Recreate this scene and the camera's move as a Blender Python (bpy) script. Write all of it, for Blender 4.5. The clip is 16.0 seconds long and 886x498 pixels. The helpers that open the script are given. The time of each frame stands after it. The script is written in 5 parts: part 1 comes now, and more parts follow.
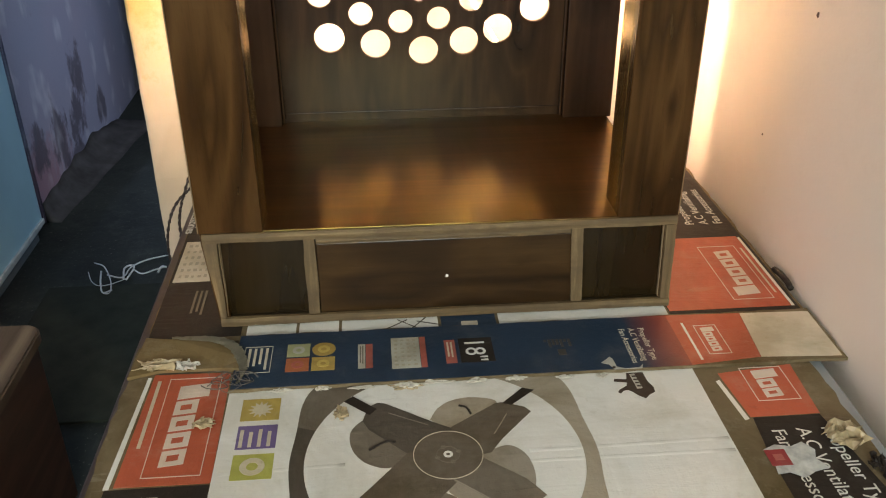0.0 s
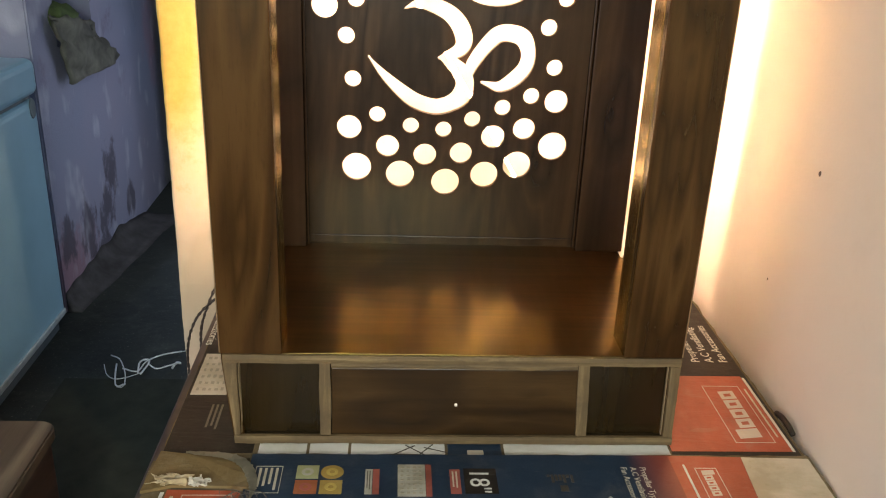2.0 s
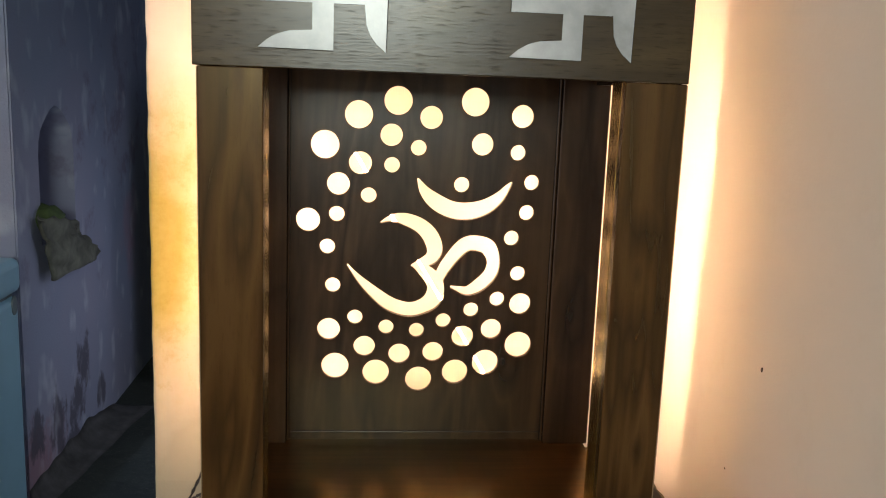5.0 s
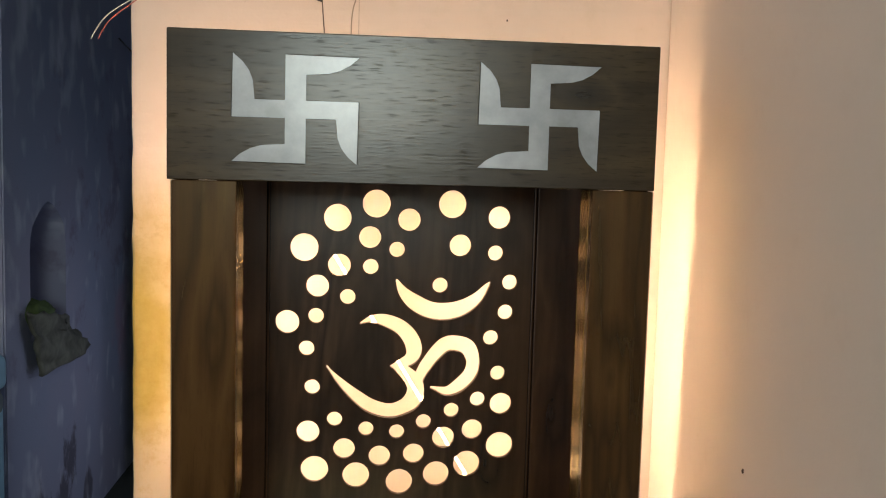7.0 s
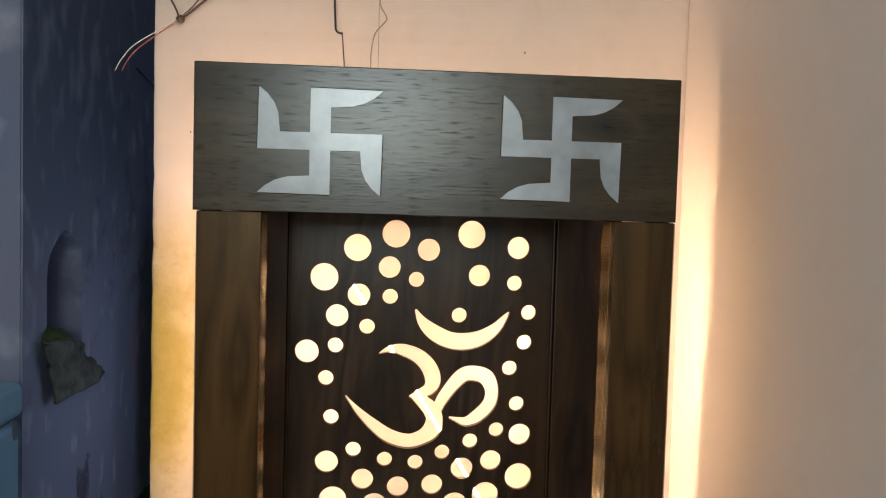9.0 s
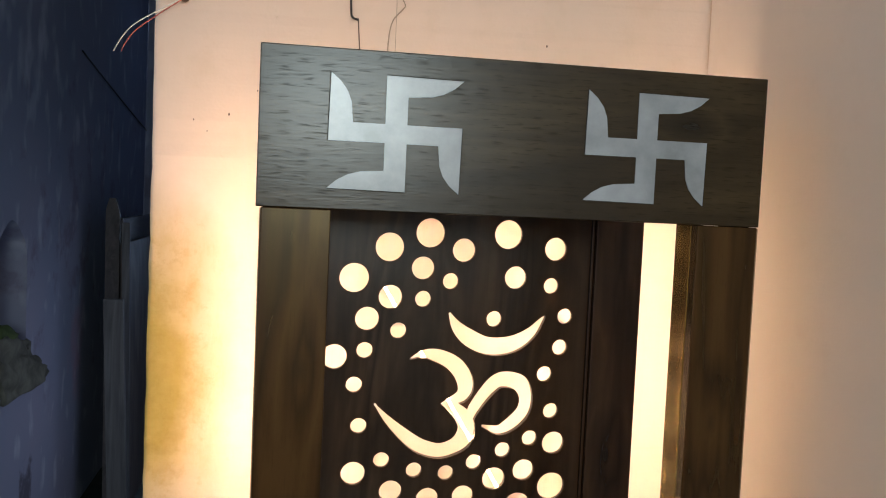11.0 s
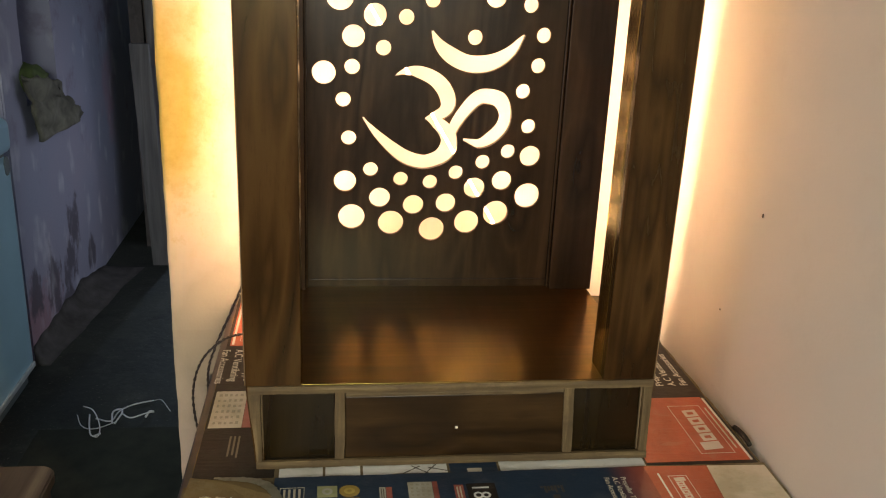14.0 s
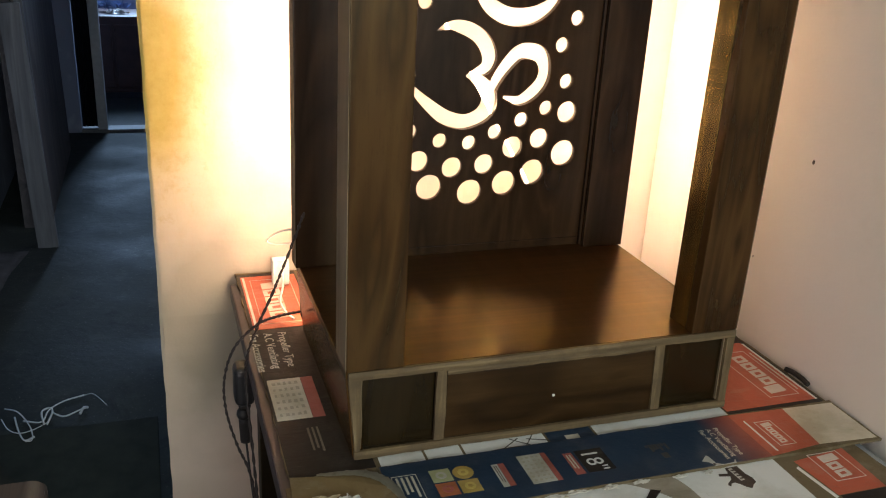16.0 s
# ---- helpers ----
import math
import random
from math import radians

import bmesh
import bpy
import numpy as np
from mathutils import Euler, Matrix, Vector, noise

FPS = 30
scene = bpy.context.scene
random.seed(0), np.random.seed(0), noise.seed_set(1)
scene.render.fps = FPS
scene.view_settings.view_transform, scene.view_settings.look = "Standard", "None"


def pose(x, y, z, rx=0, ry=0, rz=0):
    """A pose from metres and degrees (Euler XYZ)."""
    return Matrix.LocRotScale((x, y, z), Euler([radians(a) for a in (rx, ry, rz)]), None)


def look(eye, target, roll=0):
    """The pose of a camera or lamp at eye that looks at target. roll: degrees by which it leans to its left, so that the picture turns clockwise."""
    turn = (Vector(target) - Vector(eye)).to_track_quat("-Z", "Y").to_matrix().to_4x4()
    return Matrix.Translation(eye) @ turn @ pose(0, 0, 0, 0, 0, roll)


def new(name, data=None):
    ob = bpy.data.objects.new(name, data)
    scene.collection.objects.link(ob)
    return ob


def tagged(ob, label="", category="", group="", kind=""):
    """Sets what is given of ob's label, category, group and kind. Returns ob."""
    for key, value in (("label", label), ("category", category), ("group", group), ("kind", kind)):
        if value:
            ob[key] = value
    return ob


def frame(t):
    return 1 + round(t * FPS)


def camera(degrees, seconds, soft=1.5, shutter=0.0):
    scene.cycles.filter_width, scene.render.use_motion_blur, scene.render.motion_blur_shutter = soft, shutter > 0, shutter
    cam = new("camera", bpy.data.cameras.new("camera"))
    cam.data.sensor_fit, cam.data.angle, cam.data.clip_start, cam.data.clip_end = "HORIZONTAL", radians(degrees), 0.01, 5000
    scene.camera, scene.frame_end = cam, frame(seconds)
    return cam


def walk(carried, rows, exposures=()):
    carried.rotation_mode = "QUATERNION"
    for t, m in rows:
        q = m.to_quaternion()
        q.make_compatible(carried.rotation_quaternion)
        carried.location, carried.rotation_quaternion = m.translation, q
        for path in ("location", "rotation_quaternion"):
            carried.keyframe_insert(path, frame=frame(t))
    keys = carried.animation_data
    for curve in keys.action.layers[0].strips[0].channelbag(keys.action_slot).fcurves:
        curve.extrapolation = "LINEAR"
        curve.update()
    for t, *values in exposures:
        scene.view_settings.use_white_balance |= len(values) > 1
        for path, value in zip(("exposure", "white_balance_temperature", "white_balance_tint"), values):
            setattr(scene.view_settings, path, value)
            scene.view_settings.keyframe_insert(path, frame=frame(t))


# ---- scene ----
# light settings, tuned together
WINDOW_W, LEFT_FILL_W, FAR_W, LED = 50.0, 46.0, 54.0, 310.0
EXPOSURES = [(0.0, 0.50, 6950, 22), (0.5, 0.72, 7200, 22), (1.5, 0.65, 7100, 22), (2.5, 0.42, 7200, 22), (3.0, 0.24, 7350, 22), (3.5, 0.12, 7300, 21), (6.5, -0.22, 7050, 22), (7.0, -0.43, 6950, 22), (7.5, -0.47, 6250, 19),
             (8.5, -0.49, 6550, 21), (11.0, -0.47, 6450, 22), (11.5, -0.43, 6750, 25), (12.0, -0.22, 6600, 22), (13.0, 0.12, 7250, 22), (14.5, 0.03, 7800, 23), (15.2, 0.02, 7450, 23), (16.0, -0.05, 6500, 20)]

cam = camera(54.0, 16.0, soft=1.1)
PATH = [
    (0, (-0.079, -0.962, 1.378), (61.36, 0.17, -4.78)),
    (0.5, (-0.084, -0.953, 1.389), (61.65, 0.27, -4.16)),
    (1, (-0.088, -0.962, 1.393), (63.05, -0.52, -3.79)),
    (1.5, (-0.087, -0.972, 1.414), (65.35, -0.84, -3.30)),
    (2, (-0.081, -0.986, 1.439), (67.73, -2.16, -2.62)),
    (2.5, (-0.076, -1.018, 1.452), (69.28, -2.30, -2.93)),
    (3, (-0.109, -1.038, 1.482), (72.67, -2.44, -4.02)),
    (3.5, (-0.117, -1.061, 1.490), (75.44, -2.60, -3.39)),
    (4, (-0.100, -1.077, 1.491), (78.06, -2.45, -3.84)),
    (6.5, (-0.093, -1.071, 1.514), (81.48, -1.87, -5.46)),
    (7, (-0.064, -1.084, 1.529), (85.14, -1.52, -5.00)),
    (7.5, (-0.066, -1.089, 1.546), (87.31, -1.34, -4.87)),
    (8, (-0.071, -1.093, 1.537), (87.24, -1.16, -4.64)),
    (8.5, (-0.069, -1.093, 1.533), (87.03, -1.43, -3.80)),
    (11, (-0.261, -0.993, 1.532), (86.76, -2.62, -9.54)),
    (11.5, (-0.299, -0.970, 1.527), (80.90, -2.43, -9.39)),
    (12, (-0.260, -1.040, 1.492), (76.59, -2.77, -8.86)),
    (12.5, (-0.203, -1.109, 1.471), (71.98, -2.45, -6.55)),
    (13, (-0.213, -1.121, 1.475), (71.20, -2.54, -5.73)),
    (13.5, (-0.193, -1.120, 1.477), (71.15, -2.49, -6.15)),
    (14, (-0.179, -1.121, 1.478), (71.11, -2.43, -6.87)),
    (14.5, (-0.177, -1.126, 1.475), (71.40, -2.46, -7.08)),
    (15, (-0.232, -1.127, 1.473), (71.32, -2.37, -7.10)),
    (15.5, (-0.395, -1.049, 1.471), (70.84, -0.92, -10.05)),
    (16, (-0.518, -0.978, 1.448), (68.96, -2.88, -18.15)),
]
walk(cam, [(t, pose(*at, *turn)) for t, at, turn in PATH], EXPOSURES)

# ---------------------------------------------------------------- light
world = bpy.data.worlds.new("world")
scene.world = world
world.use_nodes = True
world.node_tree.nodes["Background"].inputs[0].default_value = (0.10, 0.13, 0.2, 1)
world.node_tree.nodes["Background"].inputs[1].default_value = 0.35


def area_lamp(name, m, sx, sy, watts, colour):
    data = bpy.data.lights.new(name, "AREA")
    data.shape, data.size, data.size_y, data.energy, data.color = "RECTANGLE", sx, sy, watts, colour
    ob = new(name, data)
    ob.matrix_world = m
    return ob


# daylight: the window behind the viewer and the bright room past the passage
# added fill for the passage wall, set in a made-up, unseen opening
area_lamp("passage_fill", look((-0.42, 2.50, 0.70), (-1.24, 2.55, 0.45)), 1.1, 1.1, 2.7, (0.70, 0.84, 1.0))
area_lamp("window_daylight", look((-0.1, -3.35, 2.0), (-0.1, 0, 1.75)), 0.72, 0.58, WINDOW_W, (0.78, 1.0, 0.93))
# broad fill lamp added before the closed left wall, no known source
area_lamp("left_fill", look((-2.40, -2.05, 1.38), (0.5, -0.3, 1.2)), 2.6, 1.95, LEFT_FILL_W, (1.0, 0.97, 0.91))
area_lamp("far_daylight", look((-0.62, 6.85, 1.30), (-1.15, 2.6, 0.4)), 0.5, 0.7, FAR_W, (0.42, 0.70, 1.0))


# ---------------------------------------------------------------- helpers
def finish(ob, smooth=False):
    if smooth:
        for p in ob.data.polygons:
            p.use_smooth = True
    return ob


def thing(name, at, label, category, group="", kind=""):
    ob = new(name)
    ob.location = at
    ob.empty_display_size = 0.05
    return tagged(ob, label, category, group, kind)


def base_of(ob):
    while ob.parent:
        ob = ob.parent
    return ob.location


def part(name, bm, material, parent, label="", smooth=False):
    """One mesh under a thing or a part; bm in world metres."""
    bmesh.ops.translate(bm, verts=bm.verts, vec=-Vector(base_of(parent)))
    me = bpy.data.meshes.new(name)
    bm.to_mesh(me)
    bm.free()
    me.materials.append(material)
    ob = new(name, me)
    ob.parent = parent
    return finish(tagged(ob, label), smooth)


def single(name, bm, material, label, category, kind="", group="", smooth=False):
    """A thing that is one mesh; its origin lies at the middle of its foot."""
    xs, ys, zs = zip(*(v.co for v in bm.verts))
    o = Vector(((min(xs) + max(xs)) / 2, (min(ys) + max(ys)) / 2, min(zs)))
    bmesh.ops.translate(bm, verts=bm.verts, vec=-o)
    me = bpy.data.meshes.new(name)
    bm.to_mesh(me)
    bm.free()
    me.materials.append(material)
    ob = new(name, me)
    ob.location = o
    return finish(tagged(ob, label, category, group, kind), smooth)


def add_box(bm, x0, x1, y0, y1, z0, z1, bevel=0.0, seg=2):
    m = Matrix.Translation(((x0 + x1) / 2, (y0 + y1) / 2, (z0 + z1) / 2)) @ Matrix.Diagonal((x1 - x0, y1 - y0, z1 - z0, 1))
    vs = bmesh.ops.create_cube(bm, size=1, matrix=m)["verts"]
    if bevel:
        es = {e for v in vs for e in v.link_edges}
        bmesh.ops.bevel(bm, geom=list(es), offset=bevel, segments=seg, profile=0.5, affect="EDGES")
    return bm


def box(x0, x1, y0, y1, z0, z1, bevel=0.0, seg=2):
    return add_box(bmesh.new(), x0, x1, y0, y1, z0, z1, bevel, seg)


def prism(points, y0, y1):
    """A flat outline in x and z, between the depths y0 and y1."""
    bm = bmesh.new()
    a = [bm.verts.new((x, y0, z)) for x, z in points]
    b = [bm.verts.new((x, y1, z)) for x, z in points]
    n = len(points)
    bm.faces.new(a)
    bm.faces.new(b[::-1])
    for i in range(n):
        bm.faces.new((a[i], b[i], b[(i + 1) % n], a[(i + 1) % n]))
    bmesh.ops.recalc_face_normals(bm, faces=bm.faces)
    return bm


def tube(points, radius, sides=8, steps=6):
    """A round cable along a smooth line through the points."""
    p = smooth_line(points, steps)
    bm = bmesh.new()
    rings = []
    for i, c in enumerate(p):
        d = (p[min(i + 1, len(p) - 1)] - p[max(i - 1, 0)]).normalized()
        u = d.cross(Vector((0.3, 0.2, 0.93))).normalized()
        w = d.cross(u)
        rings.append([bm.verts.new(c + radius * (math.cos(a) * u + math.sin(a) * w)) for a in (2 * math.pi * k / sides for k in range(sides))])
    for r, s in zip(rings, rings[1:]):
        for k in range(sides):
            bm.faces.new((r[k], r[(k + 1) % sides], s[(k + 1) % sides], s[k]))
    bm.faces.new(rings[0][::-1])
    bm.faces.new(rings[-1])
    return bm


def smooth_line(points, steps):
    """Catmull-Rom line through points of any dimension."""
    v = [Vector(p) for p in points]
    v = [2 * v[0] - v[1], *v, 2 * v[-1] - v[-2]]
    out = []
    for a, b, c, d in zip(v, v[1:], v[2:], v[3:]):
        for k in range(steps):
            t = k / steps
            out.append(0.5 * (2 * b + (c - a) * t + (2 * a - 5 * b + 4 * c - d) * t * t + (3 * b - a - 3 * c + d) * t ** 3))
    return out + [v[-2]]


def text_bm(words, size, m, lines=1.0):
    """Raised lettering in Blender's own font, laid by the pose m."""
    cu = bpy.data.curves.new("lettering", "FONT")
    cu.body, cu.size, cu.extrude, cu.space_line, cu.resolution_u = words, size, 0.0001, lines, 3
    ob = new("lettering", cu)
    me = bpy.data.meshes.new_from_object(ob)
    bm = bmesh.new()
    bm.from_mesh(me)
    bmesh.ops.transform(bm, matrix=m, verts=bm.verts)
    bpy.data.objects.remove(ob)
    bpy.data.meshes.remove(me)
    bpy.data.curves.remove(cu)
    return bm


# ---------------------------------------------------------------- materials
class Nodes:
    """A small writer of node trees."""

    def __init__(self, name):
        self.mat = bpy.data.materials.new(name)
        self.mat.use_nodes = True
        self.tree = self.mat.node_tree
        self.shader = self.tree.nodes["Principled BSDF"]
        self.coord = self.tree.nodes.new("ShaderNodeTexCoord").outputs["Object"]

    def put(self, kind, **inputs):
        n = self.tree.nodes.new(kind)
        for key, value in inputs.items():
            socket = n.inputs[int(key[1:])] if key[0] == "_" and key[1:].isdigit() else n.inputs[key]
            if hasattr(value, "is_linked"):
                self.tree.links.new(value, socket)
            else:
                socket.default_value = value
        return n

    def noise(self, scale, detail=4, rough=0.55, vector=None, warp=0.0):
        return self.put("ShaderNodeTexNoise", Vector=vector or self.coord, Scale=scale, Detail=detail, Roughness=rough, Distortion=warp).outputs[0]

    def stretched(self, sx, sy, sz):
        return self.put("ShaderNodeMapping", Vector=self.coord, Scale=(sx, sy, sz)).outputs[0]

    def ramp(self, fac, *stops):
        n = self.put("ShaderNodeValToRGB", Fac=fac)
        el = n.color_ramp.elements
        while len(el) < len(stops):
            el.new(0.5)
        for e, (at, colour) in zip(el, stops):
            e.position = at
            e.color = (*colour, 1) if len(colour) == 3 else colour
        return n.outputs[0]

    def grey(self, fac, lo, hi, a=0.0, b=1.0):
        return self.ramp(fac, (lo, (a, a, a)), (hi, (b, b, b)))

    def mix(self, fac, a, b, how="MIX"):
        n = self.tree.nodes.new("ShaderNodeMix")
        n.data_type, n.blend_type = "RGBA", how
        for s, value in ((n.inputs[0], fac), (n.inputs[6], a), (n.inputs[7], b)):
            if hasattr(value, "is_linked"):
                self.tree.links.new(value, s)
            else:
                s.default_value = value if isinstance(value, float) else (*value, 1)
        return n.outputs[2]

    def done(self, colour, rough=0.6, bump=None, strength=0.2, depth=0.002, metal=0.0, coat=0.0, spec=0.5):
        for key, value in (("Base Color", colour), ("Roughness", rough), ("Metallic", metal), ("Coat Weight", coat), ("Specular IOR Level", spec)):
            s = self.shader.inputs[key]
            if hasattr(value, "is_linked"):
                self.tree.links.new(value, s)
            else:
                s.default_value = (*value, 1) if isinstance(value, tuple) else value
        self.shader.inputs["Coat Roughness"].default_value = 0.12
        if bump is not None:
            b = self.put("ShaderNodeBump", Height=bump, Strength=strength, Distance=depth)
            self.tree.links.new(b.outputs[0], self.shader.inputs["Normal"])
        return self.mat


def wood(name, dark, mid, light, along, rough, figure=1.0, relief=0.0, cloudy=0.15, spec=0.4, knots=(), core=0.85, fine=0.30, pore=0.2, dull_pores=False, rings=0.40):
    """Walnut-faced board: flowing figure along one axis that swirls round its knots, dark pores and soft clouds."""
    n = Nodes(name)
    k = "xyz".index(along)
    s, f, p = [7.0, 7.0, 7.0], [110.0, 110.0, 110.0], [420.0, 420.0, 420.0]
    s[k], f[k], p[k] = 1.1, 2.5, 45.0

    def math_node(how, a, b):
        m = n.put("ShaderNodeMath", _0=a, _1=b)
        m.operation = how
        return m.outputs[0]

    broad = n.noise(1.0, 3, 0.5, n.stretched(*s), 1.4 * figure)
    phase, cores = math_node("MULTIPLY", broad, 7.0 * figure), []
    for x, y, z, r in knots:
        q = [1 / r] * 3
        q[k] *= 0.42
        m = n.put("ShaderNodeMapping", Vector=n.coord, Location=(-x * q[0], -(y - 0.2) * q[1], -(z - 0.75) * q[2]), Scale=q)
        d = n.put("ShaderNodeVectorMath", _0=m.outputs[0])
        d.operation = "LENGTH"
        phase = math_node("ADD", phase, math_node("MULTIPLY", n.grey(d.outputs["Value"], 0.0, 1.0, 1.0, 0.0), 1.5))
        cores.append(n.grey(d.outputs["Value"], 0.02, 0.22, core, 0.0))
    saw = math_node("PINGPONG", phase, 1.0)
    streak = n.noise(1.0, 4, 0.65, n.stretched(*f))
    pores = n.noise(1.0, 2, 0.5, n.stretched(*p))
    mixd = n.mix(fine, n.mix(rings, broad, saw), streak)
    colour = n.ramp(mixd, (0.28, dark), (0.50, mid), (0.72, light))
    colour = n.mix(n.grey(pores, 0.56, 0.70, 0.0, pore), colour, dark)
    for c in cores:
        colour = n.mix(c, colour, tuple(v * 0.4 for v in dark))
    cloud = n.noise(6.0, 4, 0.6)
    colour = n.mix(n.grey(cloud, 0.40, 0.72, 0.0, cloudy), colour, dark)
    if dull_pores:
        spec = n.grey(pores, 0.555, 0.655, spec * 1.05, spec * 0.45)
    return n.done(colour, rough, n.mix(0.5, pores, streak) if relief else None, relief, 0.0005, spec=spec)


M_POST = wood("walnut_post", (0.015, 0.006, 0.002), (0.038, 0.0165, 0.0045), (0.062, 0.029, 0.009), "z", 0.27, spec=0.20, fine=0.22,
              knots=((-0.268, 0, 1.035, 0.055), (0.272, 0, 1.03, 0.05), (0.255, 0, 1.27, 0.04), (-0.25, 0, 1.33, 0.045)), core=0.45, rings=0.46)
M_REAR = wood("walnut_rear", (0.014, 0.0066, 0.003), (0.032, 0.0152, 0.0068), (0.055, 0.0275, 0.012), "z", 0.27, spec=0.32, cloudy=0.4, fine=0.2, pore=0.08, knots=((0.152, 0.386, 1.03, 0.035), (0.262, 0.366, 1.12, 0.04)))
M_HEAD = wood("walnut_header", (0.011, 0.007, 0.0026), (0.027, 0.0165, 0.0065), (0.050, 0.032, 0.013), "x", 0.25, 0.8, relief=0.30, cloudy=0.35, spec=0.29, pore=0.55, dull_pores=True, knots=((0.206, 0, 1.634, 0.026),))
M_SHELF = wood("walnut_shelf", (0.013, 0.004, 0.001), (0.036, 0.012, 0.003), (0.066, 0.024, 0.006), "x", 0.30, 0.9, spec=0.10, fine=0.5, cloudy=0.3)


M_CHEEK = wood("walnut_cheek", (0.018, 0.007, 0.002), (0.040, 0.018, 0.0045), (0.062, 0.029, 0.009), "z", 0.22, spec=0.25, fine=0.2)
M_SIDE = wood("raw_ply_side", (0.10, 0.066, 0.036), (0.17, 0.118, 0.067), (0.24, 0.175, 0.105), "z", 0.6, 0.7, relief=0.1, spec=0.2, cloudy=0.1)


def amber_lacquer(mat, share, rough, tint=(1.0, 0.66, 0.13), stretch=(5, 70, 70)):
    """A thin amber varnish over the wood that tints what it mirrors, thinner here and there along the grain."""
    t = mat.node_tree
    gloss, mixed = t.nodes.new("ShaderNodeBsdfGlossy"), t.nodes.new("ShaderNodeMixShader")
    gloss.inputs["Color"].default_value = (*tint, 1)
    gloss.inputs["Roughness"].default_value = rough
    grain = t.nodes.new("ShaderNodeTexNoise")
    where = t.nodes.new("ShaderNodeMapping")
    level = t.nodes.new("ShaderNodeMapRange")
    where.inputs["Scale"].default_value = stretch
    grain.inputs["Scale"].default_value, grain.inputs["Detail"].default_value = 1.0, 4.0
    level.inputs["From Min"].default_value, level.inputs["From Max"].default_value = 0.35, 0.65
    level.inputs["To Min"].default_value, level.inputs["To Max"].default_value = share * 0.45, share * 1.5
    coord = next(n for n in t.nodes if n.bl_idname == "ShaderNodeTexCoord")
    t.links.new(coord.outputs["Object"], where.inputs["Vector"])
    t.links.new(where.outputs[0], grain.inputs["Vector"])
    t.links.new(grain.outputs[0], level.inputs["Value"])
    t.links.new(level.outputs[0], mixed.inputs[0])
    t.links.new(t.nodes["Principled BSDF"].outputs[0], mixed.inputs[1])
    t.links.new(gloss.outputs[0], mixed.inputs[2])
    t.links.new(mixed.outputs[0], t.nodes["Material Output"].inputs["Surface"])


amber_lacquer(M_SHELF, 0.070, 0.21, (1.0, 0.70, 0.13), (60, 7, 70))
amber_lacquer(M_CHEEK, 0.20, 0.25, (1.0, 0.76, 0.22), (40, 40, 3))
amber_lacquer(M_POST, 0.022, 0.22, stretch=(70, 70, 5))
M_DRAWER = wood("walnut_drawer", (0.014, 0.007, 0.0025), (0.030, 0.015, 0.005), (0.060, 0.032, 0.011), "x", 0.30, 1.0, relief=0.02, spec=0.22, knots=((0.105, 0, 0.825, 0.05), (-0.07, 0, 0.79, 0.04)), core=0.2)
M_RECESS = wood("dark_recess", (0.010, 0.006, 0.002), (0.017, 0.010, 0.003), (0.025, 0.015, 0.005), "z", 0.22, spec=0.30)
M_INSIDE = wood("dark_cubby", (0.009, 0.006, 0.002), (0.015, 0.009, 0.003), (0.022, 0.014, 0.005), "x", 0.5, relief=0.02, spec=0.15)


def edge_wood(name, sx, sz):
    n = Nodes(name)
    a = n.noise(1.0, 5, 0.65, n.stretched(sx, 40, sz))
    b = n.noise(14, 5, 0.7)
    c = n.ramp(a, (0.3, (0.060, 0.038, 0.015)), (0.55, (0.125, 0.083, 0.036)), (0.75, (0.23, 0.165, 0.080)))
    c = n.mix(n.grey(b, 0.44, 0.64, 0, 0.85), c, (0.075, 0.048, 0.022))
    return n.done(c, 0.7, a, 0.4, 0.0008)


M_EDGE = edge_wood("raw_edge_wood", 6, 120)
M_EDGEZ = edge_wood("raw_edge_wood_upright", 120, 8)


def plaster(name, base, tint, dirt, amount, scale=1.0, rough=0.62):
    n = Nodes(name)
    big = n.noise(2.2 * scale, 5, 0.6)
    mid = n.noise(11 * scale, 5, 0.65)
    fine = n.noise(160, 4, 0.6)
    c = n.mix(n.grey(big, 0.3, 0.7), base, tint)
    c = n.mix(n.grey(mid, 0.56, 0.75, 0, amount), c, dirt)
    h = n.mix(0.35, mid, fine)
    return n.done(c, rough, h, 0.25, 0.004)


M_WALL = plaster("pinkish_plaster", (0.86, 0.77, 0.67), (0.87, 0.78, 0.70), (0.77, 0.66, 0.56), 0.3)


